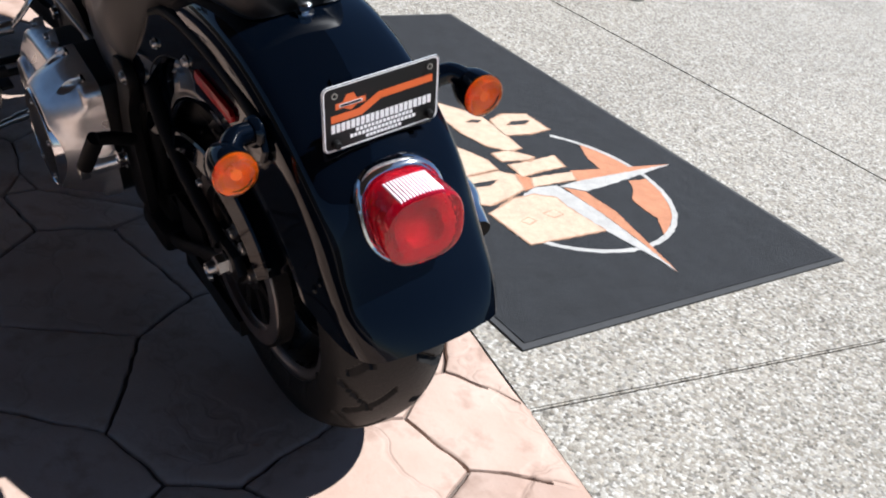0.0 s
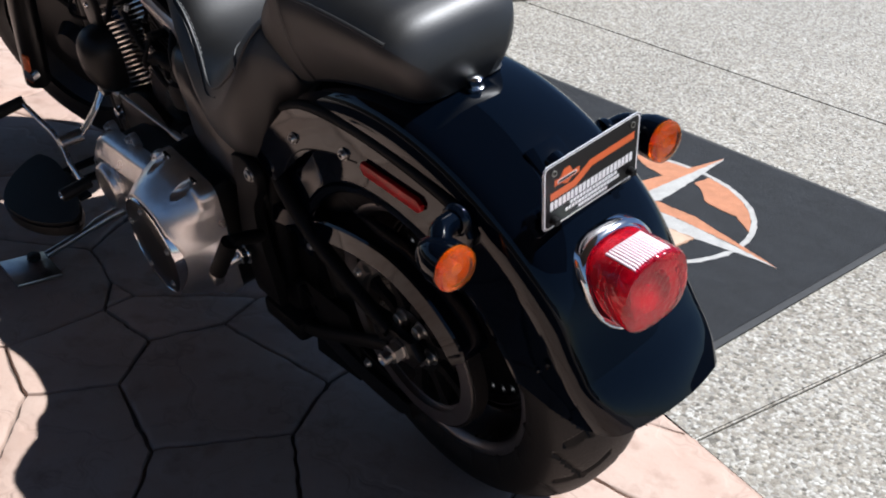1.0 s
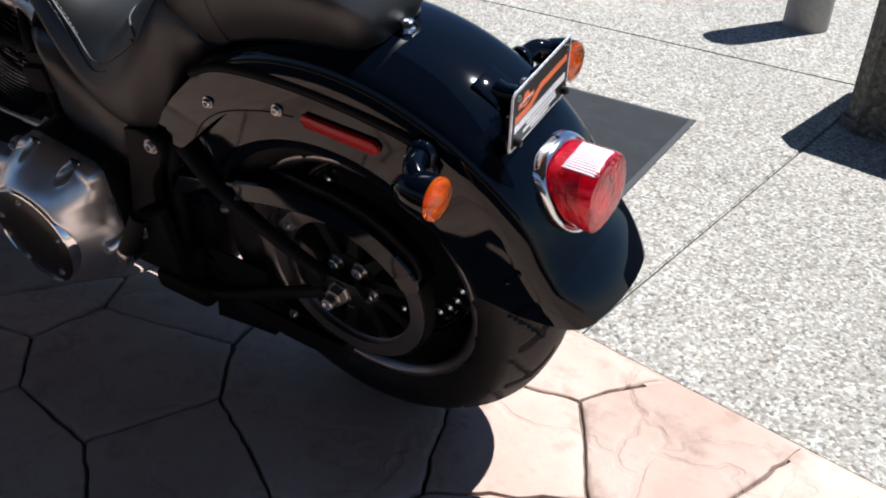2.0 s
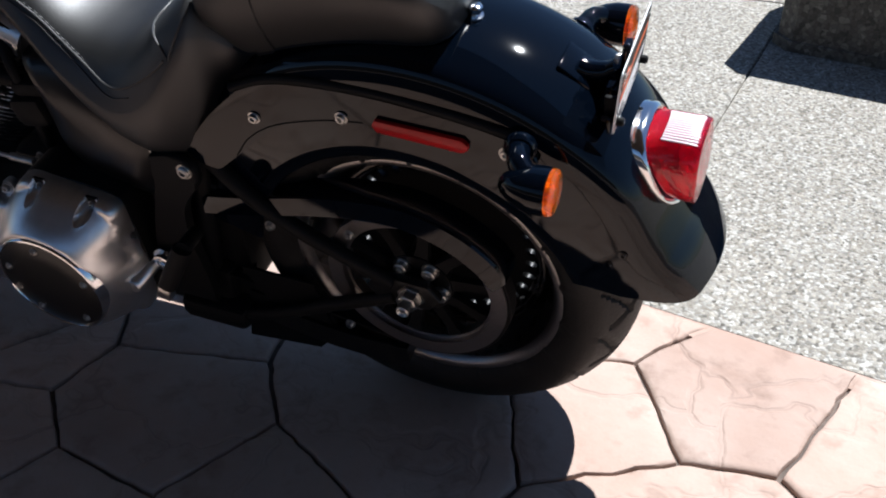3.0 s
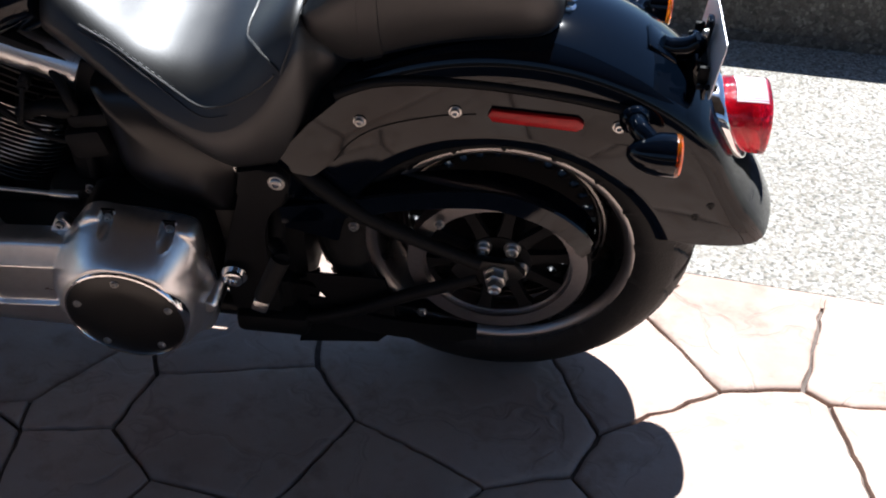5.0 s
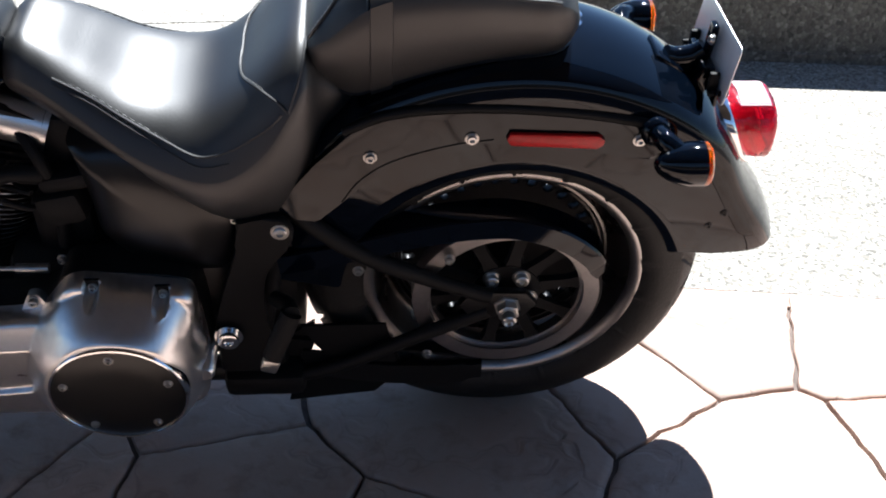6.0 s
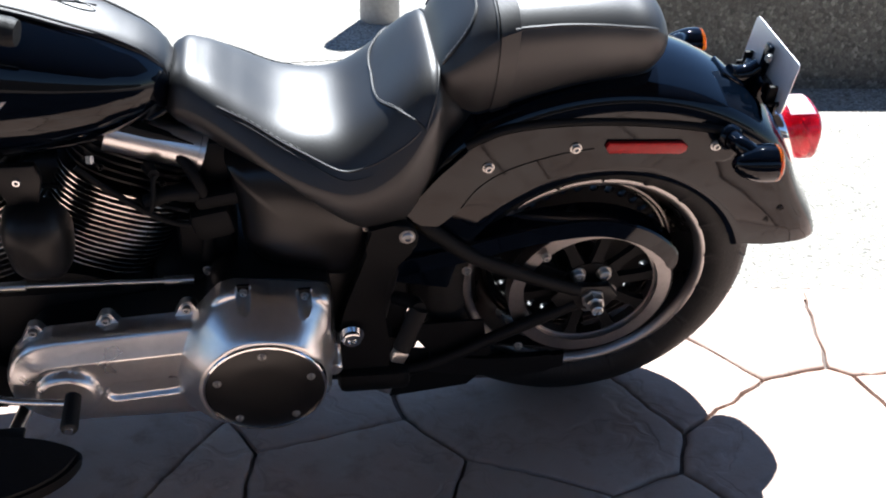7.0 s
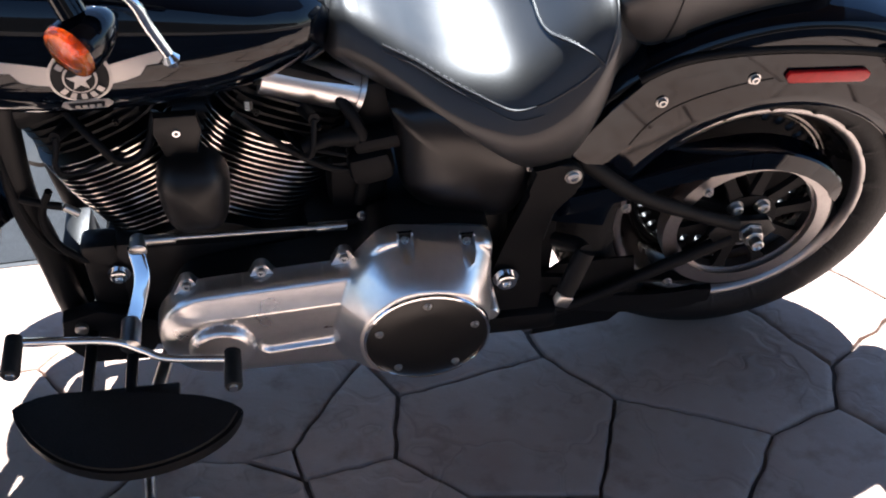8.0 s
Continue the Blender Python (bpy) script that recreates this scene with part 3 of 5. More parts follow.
part("tyre", bm, RUBBER, wheel, "wide black rubber tyre with slanted grooves", smooth=35)
part("rim", lathe([(-0.083, 0.226), (-0.0885, 0.2365), (-0.092, 0.2365), (-0.0915, 0.231), (-0.085, 0.224), (-0.072, 0.2175), (-0.055, 0.212), (-0.038, 0.205), (-0.022, 0.195), (-0.012, 0.182),
                   (0.012, 0.182), (0.03, 0.198), (0.06, 0.213), (0.085, 0.224), (0.0915, 0.231), (0.092, 0.2365), (0.0885, 0.2365), (0.083, 0.226), (0.03, 0.214), (-0.03, 0.214)], n=120, closed=True),
     BARREL, wheel, "dark polished rim barrel")
part("rim_lip", lathe([(-0.0875, 0.2375), (-0.0930, 0.2375), (-0.0935, 0.2355), (-0.0935, 0.2300), (-0.090, 0.2245), (-0.080, 0.2190), (-0.078, 0.2215), (-0.087, 0.2300)], n=120, closed=True), MACHINED, wheel, "machined silver rim edge")
# solid disc with a ring of bright-edged holes
bm = bmesh.new()
NH = 32
for y in (-0.008, 0.008):
    inner = [bm.verts.new((0.04 * math.cos(a), y * 2.2, 0.04 * math.sin(a))) for a in (2 * math.pi * k / (NH * 8) for k in range(NH * 8))]
    mid = [bm.verts.new((0.139 * math.cos(a), y, 0.139 * math.sin(a))) for a in (2 * math.pi * k / (NH * 8) for k in range(NH * 8))]
    outer = [bm.verts.new((0.184 * math.cos(a), y, 0.184 * math.sin(a))) for a in (2 * math.pi * k / (NH * 8) for k in range(NH * 8))]
    n = NH * 8
    for k in range(n):
        bm.faces.new((inner[k], inner[(k + 1) % n], mid[(k + 1) % n], mid[k]))
    for h in range(NH):
        ca = 2 * math.pi * (h + 0.5) / NH
        c = Vector((0.158 * math.cos(ca), y, 0.158 * math.sin(ca)))
        loop = [mid[(h * 8 + i) % n] for i in range(9)] + [outer[(h * 8 + i) % n] for i in range(8, -1, -1)]
        rim_v = []
        for v in loop:
            d = v.co - c
            rim_v.append(bm.verts.new(c + d.normalized() * 0.0100))
        m = len(loop)
        for i in range(m):
            bm.faces.new((loop[i], loop[(i + 1) % m], rim_v[(i + 1) % m], rim_v[i]))
part("wheel_disc", bm, MATTE, wheel, "black disc wheel pierced with round holes")
for h in range(NH):
    ca = 2 * math.pi * (h + 0.5) / NH
    part("hole_edge", lathe([(-0.0083, 0.0112), (-0.0095, 0.0105), (-0.008, 0.0098), (0.008, 0.0098), (0.0095, 0.0105)], (0.158 * math.cos(ca), 0, 0.158 * math.sin(ca)), n=14), SATIN, wheel)

part("stepped_ring", lathe([(-0.014, 0.190), (-0.030, 0.188), (-0.031, 0.184), (-0.020, 0.182), (-0.027, 0.179), (-0.027, 0.176), (-0.017, 0.174), (-0.022, 0.171), (-0.0125, 0.169), (-0.0125, 0.186)], n=120, closed=True), BARREL, wheel, "polished stepped ring inside the rim")

# belt pulley, left of the wheel
pulley = part("pulley", lathe([(-0.158, 0.157), (-0.158, 0.131), (-0.146, 0.131), (-0.146, 0.126), (-0.126, 0.126), (-0.126, 0.157)], n=96, closed=True), MACHINED, bike, "grey belt pulley rim")
bm = lathe([(-0.142, 0.03), (-0.146, 0.06), (-0.132, 0.06), (-0.13, 0.03)], n=48, closed=True)
part("pulley_hub", bm, SATIN, pulley)
for k in range(10):
    a = 2 * math.pi * (k + 0.25) / 10
    d = Vector((math.cos(a), 0, math.sin(a)))
    t = Vector((-math.sin(a), 0, math.cos(a)))
    rings = []
    for s, w, y in ((0.052, 0.014, 0.0), (0.075, 0.010, 0.003), (0.11, 0.0095, 0.002), (0.132, 0.016, 0.0)):
        c = d * s
        rings.append([c + t * w + Vector((0, -0.145 + y, 0)), c - t * w + Vector((0, -0.145 + y, 0)), c - t * w * 1.1 + Vector((0, -0.13, 0)), c + t * w * 1.1 + Vector((0, -0.13, 0))])
    part("spoke", loft(rings), MATTE, pulley)
for k in range(5):
    a = radians(55 + 72 * k)
    bolt(pulley, (0.0425 * math.cos(a), -0.145, 0.0425 * math.sin(a)), 0.0115, 0.012)
belt_pts = [(0.160 * math.cos(a), 0.160 * math.sin(a)) for a in np.linspace(radians(-98), radians(98), 50)]
belt = [(-0.62, -0.055), *[(p[0], p[1]) for p in belt_pts], (-0.62, 0.095)]
bm = bmesh.new()
for k in range(len(belt) - 1):
    (x0, z0), (x1, z1) = belt[k], belt[k + 1]
    n = Vector((z1 - z0, 0, -(x1 - x0))).normalized() * 0.003
    q = [Vector((x0, y, z0)) for y in (-0.154, -0.128)] + [Vector((x1, y, z1)) for y in (-0.128, -0.154)]
    f1, f2 = [bm.verts.new(p + n) for p in q], [bm.verts.new(p - n) for p in q]
    bm.faces.new(f1), bm.faces.new(f2)
    for i in range(4):
        bm.faces.new((f1[i], f1[(i + 1) % 4], f2[(i + 1) % 4], f2[i]))
belt_run = part("drive_belt", bm, MATTE, bike, "black rubber toothed belt", smooth=0)

# belt guard: glossy band over the belt, turning in above
guard_mid = smooth_path([(-0.37, 0.094), (-0.27, 0.116), (-0.17, 0.144), (-0.08, 0.161), (0.0, 0.163), (0.075, 0.138), (0.128, 0.098), (0.150, 0.062)], 8)
rings = []
for k, (x, z) in enumerate(guard_mid):
    a, b = guard_mid[max(k - 1, 0)], guard_mid[min(k + 1, len(guard_mid) - 1)]
    n = Vector((-(b[1] - a[1]), 0, b[0] - a[0])).normalized()
    w = 0.0135 * min(1.0, (len(guard_mid) - k) / 6 + 0.35)
    lo, hi = Vector((x, 0, z)) - n * w, Vector((x, 0, z)) + n * w
    rings.append([lo + Vector((0, -0.176, 0)), hi + Vector((0, -0.166, 0)), hi + n * 0.003 + Vector((0, -0.162, 0)), hi + n * 0.004 + Vector((0, -0.115, 0)),
                  hi + Vector((0, -0.115, 0)), hi - n * 0.001 + Vector((0, -0.160, 0)), hi - n * 0.003 + Vector((0, -0.162, 0)), lo + Vector((0, -0.171, 0))])
guard = part("belt_guard", loft(rings), GLOSS, bike, "gloss black belt guard", smooth=25)
# lower belt guard
low_mid = smooth_path([(-0.30, -0.165), (-0.20, -0.185), (-0.10, -0.19), (-0.03, -0.182)], 6)
rings = []
for k, (x, z) in enumerate(low_mid):
    w = 0.024 if k < len(low_mid) - 3 else 0.018
    rings.append([(x, -0.163, z - w), (x, -0.163, z + w), (x, -0.150, z + w), (x, -0.120, z - w + 0.004), (x, -0.120, z - w)])
low_guard = part("lower_belt_guard", loft(rings), SATIN, bike)

# swing arm: two tubes on each side that meet at the axle
swing = part("swing_arm", plate_xz([(-0.06, 0.03), (0.03, 0.026), (0.05, 0.0), (0.03, -0.028), (-0.06, -0.03), (-0.08, 0.0)], -0.176, -0.158, 0.004), SATIN, bike, "satin black tubular swing arm")
for s in (-1, 1):
    y = 0.172 * s - 0.012 * (s + 1)
    part("upper_tube", tube(smooth_path([(-0.03, y, 0.018), (-0.14, y * 1.0, 0.066), (-0.24, y * 0.99, 0.118), (-0.30, y * 0.97, 0.165), (-0.36, y * 0.9, 0.215)], 5), [0.013] * 6 + [0.0145] * 15, 14), MATTE, swing)
    part("lower_tube", tube(smooth_path([(-0.03, y, -0.015), (-0.16, y, -0.082), (-0.30, y, -0.155), (-0.42, y * 0.95, -0.19)], 5), 0.0125, 14), MATTE, swing)
    part("front_tube", tube([(-0.36, y * 0.88, 0.21), (-0.43, y * 0.85, -0.19)], 0.018, 14), SATIN, swing)
part("cross_tube", tube([(-0.42, -0.16, -0.17), (-0.42, 0.16, -0.17)], 0.022, 16), SATIN, swing)
part("end_plate", plate_xz([(-0.06, 0.03), (0.03, 0.026), (0.05, 0.0), (0.03, -0.028), (-0.06, -0.03), (-0.08, 0.0)], 0.158, 0.176, 0.004), SATIN, swing)
axle = part("axle_nut", lathe([(-0.176, 0.0), (-0.176, 0.023), (-0.180, 0.023), (-0.180, 0.0185), (-0.196, 0.0185), (-0.198, 0.016), (-0.198, 0.011), (-0.206, 0.011), (-0.208, 0.008), (-0.205, 0.005), (-0.205, 0)], n=6), STEEL, bike, "steel axle nut")
part("axle_end", lathe([(-0.2, 0.0), (-0.2, 0.0115), (-0.213, 0.0115), (-0.215, 0.009), (-0.211, 0.006), (-0.211, 0)], n=24), STEEL, axle)
for p in ((-0.13, -0.145, -0.12), (-0.10, -0.143, 0.105), (-0.245, -0.145, 0.085)):
    bolt(bike, p, 0.007, 0.006)
for ob in (pulley, belt_run, guard, low_guard, swing, axle):      # the drive side sits close to the wheel
    ob.location = (0.0, 0.025, 0.003)

# rear fender: rounded section swept round the axle; towards its rear end it flares out
SEC = [(-0.1275, 0.282), (-0.1275, 0.30), (-0.1275, 0.345), (-0.1275, 0.385), (-0.1265, 0.402), (-0.1235, 0.416), (-0.118, 0.427), (-0.109, 0.4355), (-0.096, 0.4415), (-0.078, 0.4465), (-0.052, 0.4525), (-0.026, 0.456), (0.0, 0.457)]
SEC = SEC + [(-y, r) for y, r in reversed(SEC[:-1])]


def flare(deg):
    """How far the crown turns out towards the rear end."""
    return 0.014 * max(0.0, (24 - deg) / 12) ** 1.5 - 0.013 * math.exp(-((deg - 30) / 10) ** 2)


rings = []
NA = 96
for k in range(NA + 1):
    o, i = [], []
    for y, r in SEC:
        high = max(0.0, min(1.0, (r - 0.34) / 0.10))
        end = 0.092 + 0.010 * (1 - (y / 0.1275) ** 2) * high
        a0 = math.asin(end / (r + 0.014 * high)) if r > 0.3 else math.asin(0.098 / r)
        a = a0 + (radians(172) - a0) * (k / NA) ** 1.15
        rr = r + flare(math.degrees(a)) * high
        y += math.copysign(0.10 * max(0.0, 0.385 - r) * min(1.0, max(0.0, (math.degrees(a) - 15) / 40)), y)   # the sides stand out towards the foot
        ny = y * (1 - 0.10 * max(0.0, (22 - math.degrees(a)) / 10) ** 2 * high)
        o.append((rr * math.cos(a), ny, rr * math.sin(a)))
        i.append(((rr - 0.005) * math.cos(a), ny * 0.965, (rr - 0.005) * math.sin(a)))
    rings.append(o + i[::-1])
fender = part("rear_fender", loft(rings), GLOSS, bike, "gloss black rear fender with a turned end", smooth=60)
for p in ((0.335, -0.1275, 0.18), (0.315, -0.1280, 0.155)):
    bolt(fender, p, 0.005, 0.002, material=GLOSS, name="screw")


def crown(x, y=0.0):
    """Height of the fender's crown above the axle."""
    return math.sqrt(max(0.0, 0.457 ** 2 - x * x))


# fender struts
STRUT = smooth_path([(-0.262, 0.345), (-0.20, 0.371), (-0.12, 0.381), (-0.02, 0.381), (0.09, 0.371), (0.17, 0.357), (0.205, 0.345)], 5) + \
    [(0.214, 0.33), (0.205, 0.308)] + smooth_path([(0.19, 0.302), (0.05, 0.325), (-0.05, 0.333), (-0.11, 0.331), (-0.17, 0.312), (-0.215, 0.281), (-0.265, 0.235), (-0.309, 0.196)], 5) + \
    [(-0.335, 0.204), (-0.356, 0.214), (-0.364, 0.224), (-0.348, 0.248), (-0.306, 0.298)]
def strut_out(z):
    """The strut follows the fender's side, which stands out towards the foot."""
    return 0.1395 + 0.12 * (0.335 - z)


for s in (-1, 1):
    bm = plate_xz(STRUT, -0.013 * s, 0.0, 0.004)
    for v in bm.verts:
        v.co.y += s * strut_out(v.co.z)
    st = part("fender_strut", bm, GLOSS, bike, "gloss black fender strut", smooth=8)
    for x, z in ((-0.224, 0.312), (-0.077, 0.342), (0.170, 0.337)):
        bolt(st, (x, strut_out(z) * s, z), 0.0075, 0.006, (0, s, 0))
    # black tube added for the dark line of shade and reflection above the strut
    lip = [(x, z) for x, z in STRUT[:30] if x < 0.195]
    part("strut_shade_band", tube([(x, (strut_out(z) - 0.009) * s, z + 0.0035) for x, z in lip], 0.0085, 10), MATTE, st, "black tube standing in for the dark gap above the strut")
    seam = smooth_path([(-0.267, 0.235), (-0.239, 0.273), (-0.191, 0.305), (-0.111, 0.330), (-0.045, 0.340)], 5)
    part("strut_seam", tube([(x, strut_out(z) * s, z) for x, z in seam], 0.0013, 6), MATTE, st)
    rf = [(-0.022, 0.354), (0.108, 0.349), (0.117, 0.341), (0.116, 0.332), (0.107, 0.326), (-0.02, 0.333), (-0.027, 0.343)]
    part("side_reflector", plate_xz(rf, 0.138 * s, 0.1465 * s, 0.002), RED_REFL, st, "long red side reflector")


# turn signals
def signal(parent, c, axis, stem, r=0.033, name="turn_signal"):
    ax = Vector(axis).normalized()
    body = part(name, lathe([(-0.064, 0.0), (-0.0625, 0.007), (-0.057, 0.0145), (-0.046, 0.0225), (-0.033, 0.0282), (-0.016, r * 0.985), (0.0, r), (0.006, r), (0.006, r - 0.003), (-0.01, r - 0.004)], c, axis, n=40), GLOSS, parent, "bullet turn signal with amber lens")
    part("lens", lathe([(0.004, r - 0.0005), (0.012, r - 0.001), (0.015, r - 0.004), (0.016, r - 0.010), (0.014, r - 0.013), (0.0165, 0.010), (0.018, 0.0)], c, axis, n=40), AMBER, body, "amber plastic lens")
    part("reflector_bowl", lathe([(0.004, r - 0.004), (-0.004, r - 0.012), (-0.012, 0.010), (0.008, 0.0075), (0.009, 0.0)], c, axis, n=32), AMBER_CORE, body)
    part("stem", tube(smooth_path(stem, 5), 0.0160, 16), GLOSS, body)
    part("collar", lathe([(0, 0.0), (0.0, 0.023), (0.006, 0.023), (0.012, 0.0185), (0.012, 0)], stem[-1], Vector(stem[-2]) - Vector(stem[-1]), n=24), GLOSS, body)
    return body


for s in (-1, 1):
    signal(bike, (0.243, 0.196 * s, 0.337), (1, 0, 0), [(0.212, 0.186 * s, 0.352), (0.198, 0.170 * s, 0.358), (0.190, 0.138 * s, 0.353)])

# tail light on the fender
TLZ, TLH, TLW = 0.271, 0.056, 0.064


def squircle(h, w, n=48, e=2.7):
    out = []
    for k in range(n):
        a = 2 * math.pi * k / n
        c, s = math.cos(a), math.sin(a)
        d = (abs(c) ** e + abs(s) ** e) ** (-1 / e)
        out.append((w * d * c, h * d * s))
    return out


def on_fender(y, z):
    r = float(np.interp(abs(y), [0, 0.026, 0.052, 0.078, 0.1], [0.457, 0.456, 0.4525, 0.446, 0.436])) + flare(math.degrees(math.asin(z / 0.46)))
    return math.sqrt(max(0.0, r * r - z * z))


rings = []
for grow, off in ((0.003, -0.014), (0.0045, 0.0), (0.0045, 0.010), (0.0035, 0.0135), (0.0, 0.0145), (-0.003, 0.009)):
    rings.append([(on_fender(y, TLZ + z) + off * (0.75 + 0.5 * z / TLH if off > 0 else 1), y, TLZ + z) for y, z in squircle(TLH + grow, TLW + grow)])
tail = part("tail_light", loft(rings), CHROME, bike, "red tail light in a chrome bezel")
back = 0.414
rings = []
for s, off in ((0.97, 0), (1.0, 0.2), (1.0, 0.85), (0.985, 0.95), (0.95, 0.99), (0.88, 1.0), (0.5, 1.005)):
    ring = []
    for y, z in squircle(TLH - 0.003, TLW - 0.003):
        x0 = on_fender(y, TLZ + z) + 0.012
        x1 = max(back - 0.02 * z, x0 + 0.012)
        ring.append((x0 + (x1 - x0) * off, y * s, TLZ + z * s))
    rings.append(ring)
lens = part("lens", loft(rings), RED_LENS, tail, "glossy red plastic lens")
# stepped bulb carrier that shows through the lens
rings = []
for s, x in ((0.94, 0.0), (0.92, 0.016), (0.74, 0.020), (0.70, 0.036), (0.50, 0.034), (0.42, 0.016), (0.2, 0.014)):
    rings.append([(min(back - 0.010, on_fender(y * s, TLZ + z * s) + 0.010 + x), y * s, TLZ - 0.004 + z * s) for y, z in squircle(TLH - 0.004, TLW - 0.004)])
part("inner_reflector", loft(rings), mat("tail_light_inner", (0.85, 0.14, 0.20), 0.22, metal=0.5), tail)


def lens_top(y):
    return TLZ + (TLH - 0.003) * (1 - (abs(y) / (TLW - 0.003)) ** 2.7) ** (1 / 2.7)


# ribbed clear window let into the top of the lens
for k in range(14):
    y = -0.031 + 0.062 * k / 13
    x0, x1 = on_fender(y, TLZ + TLH) + 0.040, back - 0.012
    zt = lens_top(y) - 0.0010
    part("clear_rib", tube([(x0, y, zt), (x1, y, zt), (x1 + 0.006, y, zt - 0.003)], [0.0023, 0.0023, 0.0020], 10), CLEAR_LENS, tail)

# licence plate, bracket and lamp arm
def plate_point(u, v, out=0.0):
    """u -1..1 across, v -1..1 up, on the plate's face; out: towards the rear."""
    return Vector((0.3015 + 0.0045 * v - 0.003 * u + out, 0.089 * u, 0.4075 + 0.0505 * v))


def plate_patch(name, poly, material, parent, out, thick=0.0002):
    bm = bmesh.new()
    a, b = [bm.verts.new(plate_point(u, v, out)) for u, v in poly], [bm.verts.new(plate_point(u, v, out + thick)) for u, v in poly]
    n = len(poly)
    bm.faces.new(a), bm.faces.new(b)
    for k in range(n):
        bm.faces.new((a[k], a[(k + 1) % n], b[(k + 1) % n], b[k]))
    return part(name, bm, material, parent, smooth=0)


def rounded(w, h, r, n=5):
    out = []
    for cx, cy, a0 in ((w - r, h - r, 0), (-w + r, h - r, 90), (-w + r, -h + r, 180), (w - r, -h + r, 270)):
        for k in range(n + 1):
            a = radians(a0 + 90 * k / n)
            out.append(((cx + r * math.cos(a)) / 0.089, (cy + r * math.sin(a)) / 0.0505))
    return out


plate = plate_patch("licence_plate", rounded(0.089, 0.0505, 0.009), PLATE_BACK, bike, 0.0, 0.0016)
plate["label"] = "black dealer plate with white and orange print, bare metal back"
plate_patch("plate_face", rounded(0.0885, 0.050, 0.009), PLATE_BLACK, plate, 0.0017)
outer, inner = rounded(0.0875, 0.0492, 0.0085), rounded(0.0855, 0.0472, 0.0070)
bm = bmesh.new()
a, b = [bm.verts.new(plate_point(u, v, 0.0021)) for u, v in outer], [bm.verts.new(plate_point(u, v, 0.0021)) for u, v in inner]
for k in range(len(a)):
    bm.faces.new((a[k], a[(k + 1) % len(a)], b[(k + 1) % len(b)], b[k]))
part("plate_border", bm, PLATE_WHITE, plate, smooth=0)
plate_patch("plate_stripe", [(-0.86, -0.10), (-0.35, -0.10), (-0.02, 0.22), (0.88, 0.24), (0.88, 0.46), (-0.06, 0.44), (-0.40, 0.12), (-0.86, 0.12)], PLATE_ORANGE, plate, 0.0020)
plate_patch("plate_shield", [(-0.78, 0.46), (-0.66, 0.46), (-0.6, 0.66), (-0.48, 0.66), (-0.42, 0.46), (-0.28, 0.46), (-0.28, 0.28), (-0.42, 0.28), (-0.53, 0.16), (-0.65, 0.28), (-0.78, 0.28)], PLATE_ORANGE, plate, 0.0020)
plate_patch("plate_shield", [(-0.72, 0.42), (-0.34, 0.42), (-0.34, 0.32), (-0.72, 0.32)], PLATE_WHITE, plate, 0.0023)
plate_patch("plate_shield", [(-0.70, 0.40), (-0.36, 0.40), (-0.36, 0.34), (-0.70, 0.34)], PLATE_BLACK, plate, 0.0026)
rb = random.Random(3)


def bars(v0, v1, u0, u1, count):
    """Lines of print, as plain bars."""
    u = u0
    for k in range(count):
        w = (u1 - u0) / count
        plate_patch("print_bar", [(u, v0), (u + w * rb.uniform(0.70, 0.84), v0), (u + w * 0.78, v1), (u, v1)], PLATE_WHITE, plate, 0.0020)
        u += w


bars(-0.42, -0.16, -0.86, 0.88, 21)
bars(-0.57, -0.46, -0.45, 0.55, 15)
bars(-0.72, -0.61, -0.55, 0.60, 17)
bars(-0.86, -0.76, -0.28, 0.35, 10)
for u, v in ((-0.8, 0.72), (0.82, 0.72)):
    p = plate_point(u, v, 0.001)
    part("plate_hole", lathe([(0, 0.0042), (0.003, 0.0042), (0.003, 0.003), (0, 0.003)], p, (1, 0, 0), n=16, closed=True), STEEL, plate)
for u, v in ((-0.8, -0.74), (0.82, -0.74)):
    p = plate_point(u, v, 0.001)
    part("plate_bolt", lathe([(-0.02, 0.0), (-0.02, 0.004), (0.0, 0.0045), (0.0, 0.0065), (0.009, 0.006), (0.011, 0.004), (0.011, 0)], p, (1, 0, 0), n=16), MATTE, plate, "black plastic plate bolt")
bracket = part("plate_bracket", box((0.293, 0, 0.363), (0.006, 0.16, 0.022), bevel=0.002), GLOSS, bike, "black plate bracket on the fender")
part("bracket_arm", tube(smooth_path([(0.286, 0.0, 0.402), (0.27, 0.0, 0.392), (0.245, 0.0, 0.388), (0.228, 0, 0.392)], 5), 0.017, 16), GLOSS, bracket)
part("bracket_spine", box((0.2925, 0.0, 0.405), (0.010, 0.022, 0.085), Matrix.Rotation(radians(4), 4, "Y"), 0.003), GLOSS, bracket)
part("bracket_foot", box((0.2285, 0, 0.394), (0.055, 0.060, 0.008), Matrix.Rotation(radians(33), 4, "Y"), 0.003), GLOSS, bracket)
bolt(bracket, (0.289, -0.02, 0.432), 0.006, 0.005, (-1, 0, 0.2))
for s in (-1, 1):
    part("clip", box((0.290, 0.06 * s, 0.385), (0.016, 0.008, 0.03), bevel=0.002), MATTE, bracket)

part("bracket_box", box((0.282, 0.0, 0.372), (0.022, 0.085, 0.050), Matrix.Rotation(radians(14), 4, "Y"), 0.004), GLOSS, bracket)

# seat bolt on the fender
part("seat_bolt", lathe([(0, 0), (0, 0.014), (0.004, 0.014), (0.005, 0.007), (0.009, 0.007), (0.009, 0.0105), (0.017, 0.011), (0.019, 0.008), (0.019, 0)], (0.077, 0, crown(0.077) - 0.002), (0.16, 0, 1), n=28), CHROME, bike, "chrome knurled seat bolt")

